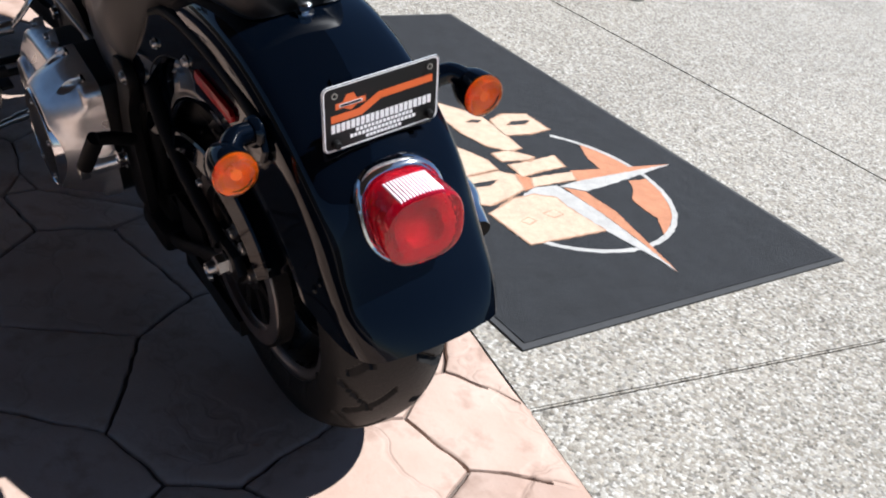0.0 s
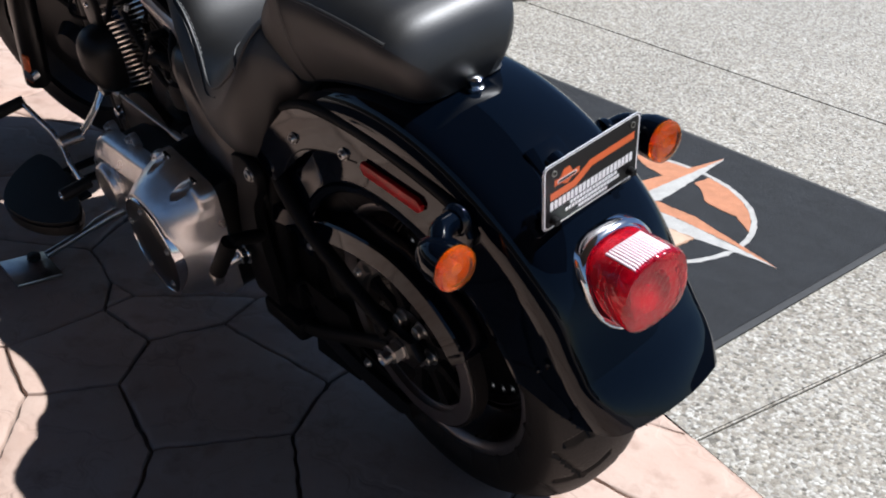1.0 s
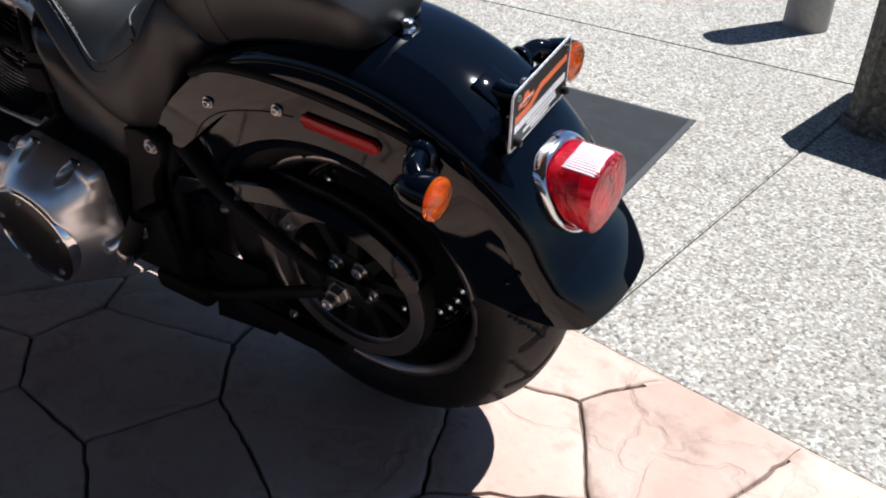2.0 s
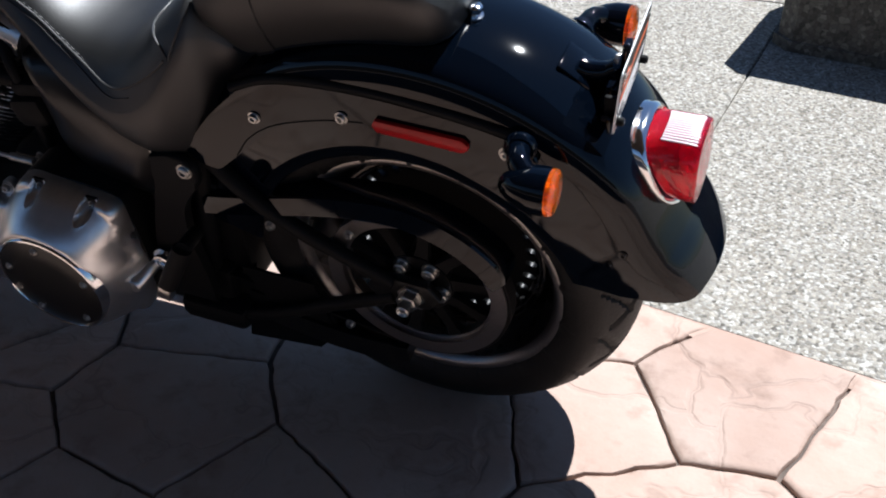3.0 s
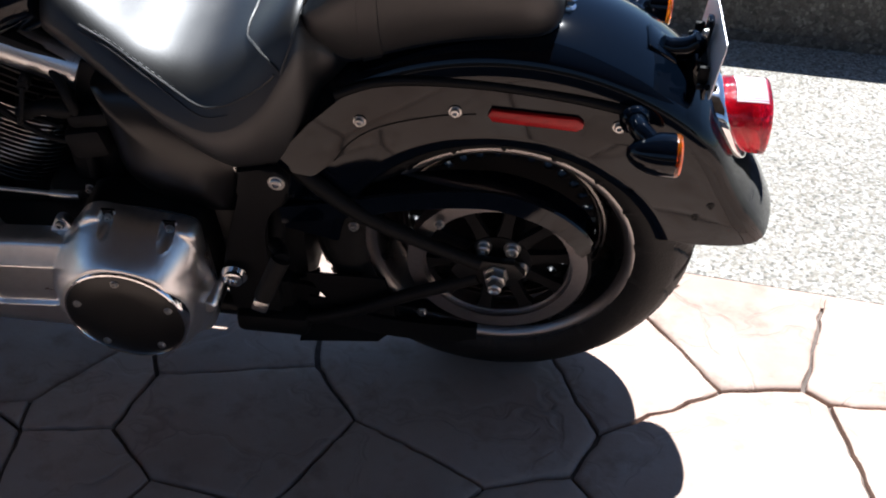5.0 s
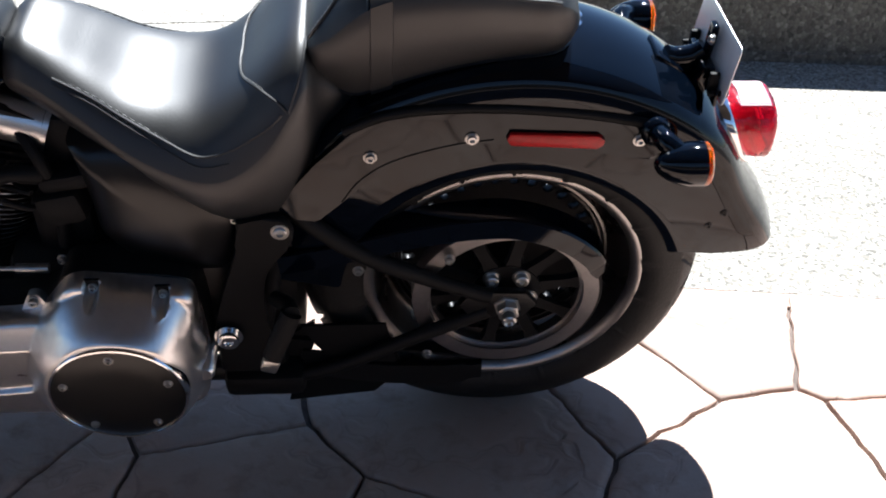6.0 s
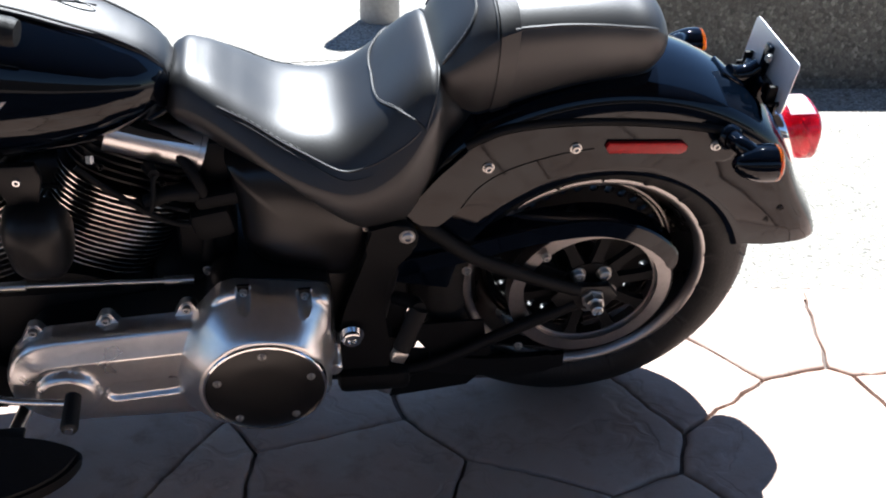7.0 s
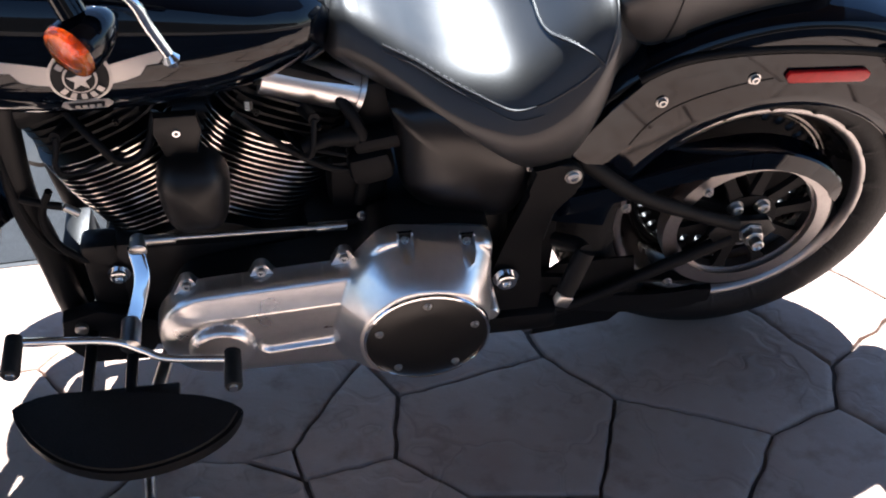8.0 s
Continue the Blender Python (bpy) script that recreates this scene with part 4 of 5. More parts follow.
# ---- seat ----
def seat_ring(x, zc, w, ze, zb, flat=2.4, n=15, m=5):
    """One cross-section: crowned top, rounded shoulder, side skirt, underside."""
    pts = []
    for k in range(-n, n + 1):
        s = k / n
        y = w * math.sin(s * math.pi / 2)
        z = ze + (zc - ze) * (1 - abs(y / w) ** flat)
        pts.append((x, y, z))
    for k in range(1, m + 1):
        t = k / m
        pts.append((x, w * (1 + 0.03 * math.sin(t * math.pi)) - 0.034 * t * t, ze + (zb - ze) * t))
    right = pts
    low = [(x, y, zb - 0.002) for y in np.linspace(w - 0.03, -(w - 0.03), 7)]
    left = [(x, -y, z) for _, y, z in reversed(pts[-m:])]
    return right + low + left


def seat_body(stations, count, flat=4.8):
    xs = [s[0] for s in stations]
    rings = []
    for x in np.linspace(xs[0], xs[-1], count):
        rings.append(seat_ring(x, *[curve_at(xs, [s[k] for s in stations], x) for k in (1, 2, 3, 4)], flat))
    return rings


#             x      centre  half-width  edge   skirt foot
RIDER = [(-0.745, 0.400, 0.045, 0.385, 0.375), (-0.735, 0.440, 0.075, 0.405, 0.372), (-0.715, 0.462, 0.092, 0.415, 0.362), (-0.68, 0.455, 0.108, 0.405, 0.345), (-0.63, 0.425, 0.128, 0.375, 0.318),
         (-0.57, 0.388, 0.150, 0.332, 0.275), (-0.51, 0.373, 0.168, 0.305, 0.235), (-0.45, 0.380, 0.181, 0.296, 0.203), (-0.40, 0.416, 0.182, 0.318, 0.192), (-0.36, 0.456, 0.176, 0.358, 0.202),
         (-0.33, 0.480, 0.160, 0.405, 0.228), (-0.312, 0.484, 0.145, 0.432, 0.255), (-0.295, 0.462, 0.118, 0.420, 0.295), (-0.262, 0.42, 0.092, 0.39, 0.335), (-0.245, 0.39, 0.07, 0.38, 0.355)]
seat = part("rider_seat", loft(seat_body(RIDER, 64)), LEATHER, bike, "black leather bucket seat with stitched edges", smooth=65)


def rider_at(x, s):
    """A point on the rider seat's top, s from -1 (left edge) to 1."""
    xs = [r[0] for r in RIDER]
    zc, w, ze = (curve_at(xs, [r[k] for r in RIDER], x) for k in (1, 2, 3))
    return (x, w * s, ze + (zc - ze) * (1 - abs(s) ** 4.8) + 0.0015)


def stitched(parent, pts, r=0.0022, name="piping", gap=0.007):
    part(name, tube(pts, r, 8), LEATHER, parent)
    bm = bmesh.new()
    for a, b in zip(pts[::1], pts[1::1]):
        a, b = Vector(a), Vector(b)
        m = max(1, int((b - a).length / gap))
        for k in range(m):
            p, q = a + (b - a) * (k / m), a + (b - a) * ((k + 0.6) / m)
            off = Vector((0, 0.0045 if a.y < 0 else -0.0045, 0.0016))
            tube([p + off, q + off], 0.0009, 5, bm=bm)
    part("stitching", bm, THREAD, parent, smooth=0)


EDGE = [(-0.66, 0.86), (-0.60, 0.80), (-0.54, 0.82), (-0.475, 0.89), (-0.43, 0.90), (-0.385, 0.915), (-0.345, 0.95)]
for s in (-1, 1):
    path = smooth_path(EDGE, 6)
    stitched(seat, [rider_at(x, s * v) for x, v in path])
    stitched(seat, [rider_at(x, s * (v + 0.045)) for x, v in path[:26]], 0.0012, "seam")
    # seam round the backrest panel
    ctl = [(-0.408, 0.0), (-0.409, 0.2), (-0.406, 0.38), (-0.397, 0.53), (-0.372, 0.74), (-0.347, 0.90), (-0.335, 0.985)]
    stitched(seat, [rider_at(x, s * v) for x, v in smooth_path(ctl, 6)])
    ctl = [(-0.335, 0.985), (-0.318, 0.90), (-0.310, 0.72), (-0.308, 0.45), (-0.308, 0.0)]
    stitched(seat, [rider_at(x, s * v) for x, v in smooth_path(ctl, 6)])

PILL = [(-0.318, 0.462, 0.085, 0.45, 0.43), (-0.308, 0.492, 0.105, 0.47, 0.418), (-0.28, 0.535, 0.122, 0.495, 0.404), (-0.245, 0.570, 0.130, 0.530, 0.392), (-0.215, 0.585, 0.132, 0.552, 0.402), (-0.15, 0.592, 0.130, 0.562, 0.424),
        (-0.08, 0.590, 0.126, 0.560, 0.440), (-0.01, 0.580, 0.118, 0.550, 0.446), (0.030, 0.570, 0.113, 0.543, 0.448), (0.052, 0.556, 0.103, 0.532, 0.449), (0.066, 0.532, 0.086, 0.514, 0.452), (0.072, 0.505, 0.070, 0.500, 0.455)]
pillion = part("passenger_seat", loft(seat_body(PILL, 52, 4.8)), LEATHER, bike, "black leather passenger seat", smooth=65)


def pill_at(x, s):
    xs = [r[0] for r in PILL]
    zc, w, ze = (curve_at(xs, [r[k] for r in PILL], x) for k in (1, 2, 3))
    return (x, w * s, ze + (zc - ze) * (1 - abs(s) ** 4.8) + 0.0012)


for s in (-1, 1):
    stitched(pillion, [pill_at(x, s * 0.985) for x in np.linspace(-0.20, 0.035, 24)], 0.0030)
    ctl = [(-0.247, 0.0), (-0.249, 0.3), (-0.251, 0.5), (-0.258, 0.66), (-0.27, 0.76), (-0.29, 0.84), (-0.305, 0.9)]
    stitched(pillion, [pill_at(x, s * v) for x, v in smooth_path(ctl, 4)])
# strap across the passenger seat
xs = [r[0] for r in PILL]
rings = []
for x in (-0.2225, -0.221, -0.192, -0.1905):
    zc, w, ze, zb = (curve_at(xs, [r[k] for r in PILL], x) for k in (1, 2, 3, 4))
    g = 0.0025 if -0.2215 < x < -0.1915 else -0.001
    rings.append(seat_ring(x, zc + g, w + g, ze + g, zb - g, 4.8))
part("strap", loft(rings, cap=False), LEATHER, pillion, "sewn leather strap")
part("seam", tube([p for p in seat_ring(-0.224, *[curve_at(xs, [r[k] for r in PILL], -0.224) for k in (1, 2, 3, 4)], 4.8)[:41]], 0.0022, 8), LEATHER, pillion)

# ---- fuel tank ----
#        x      top    bottom  half-width  height of widest line
TANK = [(-0.722, 0.442, 0.408, 0.020, 0.425), (-0.735, 0.466, 0.392, 0.058, 0.425), (-0.755, 0.486, 0.382, 0.082, 0.428), (-0.80, 0.515, 0.368, 0.112, 0.430), (-0.87, 0.548, 0.355, 0.139, 0.432),
        (-0.96, 0.580, 0.346, 0.158, 0.434), (-1.06, 0.602, 0.342, 0.168, 0.436), (-1.16, 0.612, 0.345, 0.168, 0.44), (-1.26, 0.606, 0.365, 0.152, 0.45), (-1.34, 0.575, 0.41, 0.11, 0.47), (-1.37, 0.53, 0.45, 0.05, 0.49)]
TX = [-t[0] for t in TANK]


def tank_ring(x, grow=0.0, n=44):
    zt, zb, w, zm = (curve_at(TX, [t[k] for t in TANK], -x) for k in (1, 2, 3, 4))
    out = []
    for k in range(n):
        a = 2 * math.pi * k / n
        c, s = math.cos(a), math.sin(a)
        if s >= 0:
            y, z = (w + grow) * math.copysign(abs(c) ** 0.86, c), zm + (zt + grow - zm) * abs(s) ** 0.92
        else:
            y, z = (w + grow) * math.copysign(abs(c) ** 0.55, c), zm - (zm - zb + grow) * abs(s) ** 0.95
        out.append((x, y, z))
    return out


tank = part("fuel_tank", loft([tank_ring(-x) for x in np.linspace(TX[0], TX[-1], 72)]), GLOSS, bike, "gloss black teardrop fuel tank", smooth=70)


def tank_top(x, y):
    zt, zb, w, zm = (curve_at(TX, [t[k] for t in TANK], -x) for k in (1, 2, 3, 4))
    c = min(1.0, abs(y) / w) ** (1 / 0.86)
    return zm + (zt - zm) * (1 - c * c) ** 0.46


# leather strip along the tank's middle, chrome console ahead of it
rings = []
for x in np.linspace(-0.728, -1.0, 28):
    hw = 0.046 + 0.014 * min(1, (-x - 0.728) / 0.15)
    ring = [(x, y, tank_top(x, y) + 0.0065 - 0.004 * abs(y / hw) ** 6) for y in np.linspace(-hw, hw, 11)]
    ring += [(x, y, tank_top(x, y) - 0.008) for y in np.linspace(hw, -hw, 11)]
    rings.append(ring)
strip = part("tank_strip", loft(rings), LEATHER, tank, "black leather tank strip with embossed mark", smooth=60)
for s in (-1, 1):
    part("piping", tube([(x, s * (0.043 + 0.014 * min(1, (-x - 0.728) / 0.15)), tank_top(x, 0.055) + 0.0075) for x in np.linspace(-0.735, -1.0, 22)], 0.0022, 8), LEATHER, strip)
mx, mz = -0.865, tank_top(-0.865, 0) + 0.0078
part("embossed_mark", tube([(mx + 0.030 * math.cos(a), 0.012 * math.sin(a), tank_top(mx + 0.030 * math.cos(a), 0.01) + 0.0072) for a in np.linspace(0, 2 * math.pi, 24)], 0.0012, 6), LEATHER, strip)
part("embossed_mark", tube([(-0.90, -0.014, tank_top(-0.9, 0) + 0.0072), (-0.865, 0.004, mz), (-0.835, 0.016, tank_top(-0.835, 0) + 0.0072)], 0.0014, 6), LEATHER, strip)
rings = []
for x in np.linspace(-0.995, -1.28, 24):
    t = (-x - 0.995) / 0.285
    hw = 0.052 + 0.020 * math.sin(math.pi * min(1, t * 1.2)) - 0.02 * max(0, t - 0.8)
    h = 0.018 + 0.018 * min(1, t * 3)
    rings.append([(x, hw * math.copysign(abs(math.cos(a)) ** 0.6, math.cos(a)), tank_top(x, hw) + h * abs(math.sin(a)) ** 0.6 if math.sin(a) >= 0 else tank_top(x, hw) - 0.01) for a in (2 * math.pi * (k + 0.5) / 28 for k in range(28))])
console = part("tank_console", loft(rings), CHROME, bike, "chrome instrument console on the tank", smooth=60)
part("speedometer", lathe([(0, 0.058), (0.016, 0.058), (0.022, 0.054), (0.022, 0.048), (0.018, 0.046), (0.018, 0)], (-1.12, 0, tank_top(-1.12, 0) + 0.024), (0.18, 0, 1), n=48), [CHROME], console, "round chrome speedometer")
part("dial", lathe([(0, 0.046), (0.002, 0.045), (0.002, 0)], (-1.116, 0, tank_top(-1.12, 0) + 0.0435), (0.18, 0, 1), n=40), PLATE_BLACK, console)


# tank badge: wings, ring, star
def tank_side(x, z):
    """Outermost y of the tank's left side at that height."""
    zt, zb, w, zm = (curve_at(TX, [t[k] for t in TANK], -x) for k in (1, 2, 3, 4))
    if z >= zm:
        s = min(1.0, max(0.0, (z - zm) / (zt - zm)) ** (1 / 0.92))
        return -w * (1 - s * s) ** 0.43
    s = min(1.0, max(0.0, (zm - z) / (zm - zb)) ** (1 / 0.95))
    return -w * (1 - s * s) ** 0.275


for s in (-1, 1):
    part("tank_seam", tube([(x, s * -tank_side(x, curve_at(TX, [t[2] for t in TANK], -x) + 0.006) * -1, curve_at(TX, [t[2] for t in TANK], -x) + 0.002) for x in np.linspace(-0.745, -1.3, 40)], 0.006, 10), GLOSS, tank)


def on_tank(name, poly, material, parent, out, thick=0.0012):
    """A flat badge piece bent on to the tank's left side."""
    bm = bmesh.new()
    a = [bm.verts.new((x, tank_side(x, z) - out, z)) for x, z in poly]
    b = [bm.verts.new((x, tank_side(x, z) - out - thick, z)) for x, z in poly]
    n = len(poly)
    bm.faces.new(b)
    for k in range(n):
        bm.faces.new((a[k], a[(k + 1) % n], b[(k + 1) % n], b[k]))
    bmesh.ops.triangulate(bm, faces=[f for f in bm.faces if len(f.verts) > 4])
    return part(name, bm, material, parent, smooth=0)


def disc(cx, cz, r, n=40, sq=1.0):
    return [(cx + r * math.cos(2 * math.pi * k / n), cz + sq * r * math.sin(2 * math.pi * k / n)) for k in range(n)]


BX, BZ, BR = -1.077, 0.450, 0.038
badge = on_tank("tank_badge", disc(BX, BZ, BR * 1.12), BADGE_CREAM, tank, 0.001)
badge["label"] = "cream winged round badge with a star"
for s in (1, -1):
    wing = smooth_path([(0.030, 0.012), (0.06, 0.019), (0.105, 0.026), (0.122, 0.027)], 3) + [(0.104, 0.008), (0.088, 0.008), (0.078, -0.006), (0.058, -0.012), (0.032, -0.016)]
    on_tank("wing", [(BX + s * x, BZ + z + (0 if s > 0 else 0.004)) for x, z in wing], BADGE_CREAM, badge, 0.0008)
on_tank("ring", disc(BX, BZ, BR), PLATE_BLACK, badge, 0.0026)
on_tank("inner_ring", disc(BX, BZ, BR * 0.60), BADGE_CREAM, badge, 0.0042)
on_tank("inner_field", disc(BX, BZ, BR * 0.52), PLATE_BLACK, badge, 0.0058)
on_tank("star", [(BX + BR * (0.46 if k % 2 == 0 else 0.19) * math.sin(math.pi * k / 5), BZ + BR * (0.46 if k % 2 == 0 else 0.19) * math.cos(math.pi * k / 5)) for k in range(10)], BADGE_CREAM, badge, 0.0074)
for k in range(14):
    a = 2 * math.pi * k / 14
    if k not in (3, 4, 10, 11):
        c, s = math.cos(a + math.pi / 2), math.sin(a + math.pi / 2)
        q = [(BX + BR * (r * c - w * s), BZ + BR * (r * s + w * c)) for r, w in ((0.67, -0.09), (0.67, 0.09), (0.92, 0.10), (0.92, -0.10))]
        on_tank("letter_bar", q, BADGE_CREAM, badge, 0.0042)
tab = [(BX - 0.030, BZ - 0.040), (BX + 0.030, BZ - 0.040), (BX + 0.035, BZ - 0.050), (BX + 0.026, BZ - 0.060), (BX - 0.026, BZ - 0.060), (BX - 0.035, BZ - 0.050)]
on_tank("badge_tab", tab, BADGE_CREAM, badge, 0.0026)
on_tank("badge_tab_field", [(BX - 0.024, BZ - 0.044), (BX + 0.024, BZ - 0.044), (BX + 0.022, BZ - 0.056), (BX - 0.022, BZ - 0.056)], PLATE_BLACK, badge, 0.0042)
for k in range(4):
    x = BX - 0.016 + 0.0095 * k
    on_tank("letter_bar", [(x, BZ - 0.047), (x + 0.006, BZ - 0.047), (x + 0.006, BZ - 0.053), (x, BZ - 0.053)], BADGE_CREAM, badge, 0.0058)

# ---- engine ----
engine = part("engine", box((-0.955, 0.0, -0.045), (0.34, 0.25, 0.25), bevel=0.03), SATIN, bike, "black V-twin engine with silver-edged cooling fins")
part("gearbox", box((-0.62, 0.0, -0.02), (0.36, 0.26, 0.24), bevel=0.03), SATIN, engine)
part("crankcase_top", lathe([(-0.12, 0.0), (-0.12, 0.15), (0.12, 0.15), (0.12, 0.0)], (-0.955, 0, -0.04), n=48), SATIN, engine)
CR = Vector((-0.955, 0, -0.065))


def fin_mesh(w, d, t):
    """A cooling fin: rounded slab, its rim polished."""
    bm = bmesh.new()
    n = 40
    pts = []
    for k in range(n):
        a = 2 * math.pi * k / n
        c, s = math.cos(a), math.sin(a)
        q = (abs(c) ** 2.7 + abs(s) ** 2.7) ** (-1 / 2.7)
        pts.append((w * q * c, d * q * s))
    lo, hi = [bm.verts.new((x, y, -t / 2)) for x, y in pts], [bm.verts.new((x, y, t / 2)) for x, y in pts]
    bm.faces.new(lo), bm.faces.new(hi)
    for k in range(n):
        f = bm.faces.new((lo[k], lo[(k + 1) % n], hi[(k + 1) % n], hi[k]))
        f.material_index = 1
    return bm


for tilt in (1, -1):
    ax = Vector((0.383 * tilt, 0, 0.924))
    m3 = Matrix.Rotation(radians(22.5) * tilt, 4, "Y")
    cyl = part("cylinder", lathe([(0.13, 0.0), (0.13, 0.066), (0.36, 0.066), (0.36, 0.0)], CR, ax, n=40), SATIN, engine, "finned black cylinder")
    for k in range(16):
        s = 0.185 + 0.0111 * k
        w = 0.104 + 0.016 * min(1.0, k / 9)
        fin = part("fin", fin_mesh(w, 0.108, 0.0027), [SATIN, FIN_EDGE], cyl, smooth=30)
        fin.matrix_local = Matrix.Translation(CR + ax * s) @ m3
    head = part("cylinder_head", box(CR + ax * 0.400, (0.165, 0.155, 0.085), m3, 0.012), SATIN, engine, "black cylinder head")
    for k in range(5):
        fin = part("head_fin", fin_mesh(0.112, 0.094, 0.0042), [SATIN, SATIN], head, smooth=30)
        fin.matrix_local = Matrix.Translation(CR + ax * (0.368 + 0.016 * k)) @ m3
    part("rocker_cover", box(CR + ax * 0.455 + Vector((0.0, 0, 0)), (0.18, 0.19, 0.05), m3, 0.014), SATIN, engine, "black rocker cover")
    for dx in (-0.05, 0.05):
        bolt(head, CR + ax * 0.39 + m3.to_3x3() @ Vector((dx, -0.098, 0.0)), 0.0045, 0.006, material=SATIN)
    part("spark_plug_boot", tube([CR + ax * 0.40 + Vector((0.02 * tilt, -0.085, 0)), CR + ax * 0.40 + Vector((0.035 * tilt, -0.13, 0.012))], [0.011, 0.009], 12), MATTE, engine)
    lead = [CR + ax * 0.40 + Vector((0.035 * tilt, -0.13, 0.012)), CR + ax * 0.385 + Vector((0.03 * tilt, -0.150, -0.03)), (CR + ax * 0.35) * 0.55 + Vector((-0.80, -0.150, 0.26)) * 0.45, Vector((-0.72, -0.135, 0.245))]
    part("spark_plug_lead", tube(smooth_path(lead, 6), 0.0045, 8), MATTE, engine)
part("manifold", tube([(-1.02, -0.02, 0.27), (-0.89, -0.02, 0.27)], 0.035, 20), SATIN, engine)

# horn between the cylinders: teardrop cover on a bracket
horn_rings = []
for t in np.linspace(0, 1, 18):
    d = -0.150 - 0.070 * t
    s = math.sqrt(max(0.0, 1 - t ** 3.2)) if t < 1 else 0.02
    ring = []
    for k in range(36):
        a = 2 * math.pi * k / 36
        c, q = math.cos(a), math.sin(a)
        w = 0.054 - 0.007 * max(0, -q)
        h = 0.060 if q > 0 else 0.088
        e = 2.4 if q > 0 else 3.6
        dd = (abs(c) ** e + abs(q) ** e) ** (-1 / e)
        ring.append((-0.955 + w * s * dd * c, d, 0.240 + h * s * dd * q))
    horn_rings.append(ring)
horn = part("horn_cover", loft(horn_rings), SATIN, bike, "satin black teardrop horn cover", smooth=60)
part("horn_bracket", plate_xz([(-0.995, 0.370), (-0.935, 0.370), (-0.930, 0.340), (-0.942, 0.295), (-0.988, 0.295), (-1.000, 0.340)], -0.168, -0.152, 0.004), SATIN, horn)
bolt(horn, (-0.966, -0.163, 0.341), 0.0065, 0.007, material=CHROME, name="acorn_nut")

# throttle-side clutter under the tank: ignition coil, intake box, wires
coil = part("ignition_coil", box((-0.682, -0.118, 0.216), (0.072, 0.06, 0.060), Matrix.Rotation(radians(-12), 4, "Y"), 0.016), MATTE, bike, "matte black ignition coil box")
part("coil_cap", box((-0.668, -0.112, 0.260), (0.085, 0.05, 0.030), Matrix.Rotation(radians(-10), 4, "Y"), 0.012), MATTE, coil)
part("coil_boot", tube(smooth_path([(-0.705, -0.118, 0.268), (-0.745, -0.13, 0.278), (-0.785, -0.13, 0.262)], 5), [0.016] * 4 + [0.013] * 7, 12), MATTE, coil)
part("tank_rear_mount", tube([(-0.84, -0.065, 0.366), (-0.70, -0.065, 0.318)], [0.036, 0.036], 28), SILVER, bike, "silver tank rear mount")
part("mount_flange", tube([(-0.70, -0.065, 0.318), (-0.692, -0.065, 0.315)], [0.039, 0.039], 28), SILVER, bike)
part("breather_hose", tube(smooth_path([(-0.73, -0.09, 0.33), (-0.70, -0.12, 0.29), (-0.69, -0.12, 0.22), (-0.70, -0.11, 0.12)], 6), 0.010, 10), MATTE, bike)
for p in ((-0.70, -0.14, 0.118),):
    bolt(engine, p, 0.006, 0.008)
part("cylinder_cable", tube(smooth_path([(-0.885, -0.125, 0.335), (-0.855, -0.130, 0.305), (-0.80, -0.132, 0.255), (-0.75, -0.132, 0.22), (-0.70, -0.125, 0.205)], 5), 0.0055, 10), MATTE, bike)
part("fuel_line", tube(smooth_path([(-1.13, -0.09, 0.335), (-1.09, -0.125, 0.30), (-1.06, -0.13, 0.262), (-1.02, -0.12, 0.275), (-1.0, -0.10, 0.33)], 6), 0.0065, 10), MATTE, bike)
part("tank_nut", lathe([(0, 0), (0, 0.007), (0.012, 0.007), (0.014, 0.005), (0.014, 0)], (-0.862, -0.12, 0.352), (0, -0.5, -1), n=6), CHROME, bike)

# ---- primary drive cover: one silver casting with a bulge round the clutch ----
def rounding(d, r):
    t = min(1.0, max(0.0, d / r))
    return math.sqrt(max(0.0, 1 - (1 - t) ** 2))


def seg_sd(x, z, a, b, ra, rb):
    ab = (b[0] - a[0], b[1] - a[1])
    t = min(1.0, max(0.0, ((x - a[0]) * ab[0] + (z - a[1]) * ab[1]) / (ab[0] ** 2 + ab[1] ** 2)))
    return ra + (rb - ra) * t - math.hypot(x - a[0] - ab[0] * t, z - a[1] - ab[1] * t)


Y0 = -0.193                                      # the joint between black inner case and silver cover
DX, DZ, DR = -0.612, -0.018, 0.1035              # clutch cover


def poly_sd(x, z, poly, r):
    """Depth inside a convex outline (anticlockwise), its corners rounded."""
    d, inside = [], True
    for k in range(len(poly)):
        (ax, az), (bx, bz) = poly[k], poly[(k + 1) % len(poly)]
        n = math.hypot(bx - ax, bz - az)
        d.append(((bx - ax) * (z - az) - (bz - az) * (x - ax)) / n - r)
    low = sorted(d)[:2]
    if low[0] >= 0 or low[1] >= 0:
        return low[0] + r
    return r - math.hypot(*low)


BULGE = [(-0.493, -0.131), (-0.493, 0.119), (-0.672, 0.145), (-0.768, 0.024), (-0.755, -0.131), (-0.665, -0.152), (-0.565, -0.152)]


def arm_sd(x, z):
    return seg_sd(x, z, (-0.950, -0.040), (-0.60, -0.030), 0.098, 0.112)


def bulge_sd(x, z):
    return poly_sd(x, z, BULGE, 0.022)


def both_sd(x, z):
    return max(arm_sd(x, z), bulge_sd(x, z))


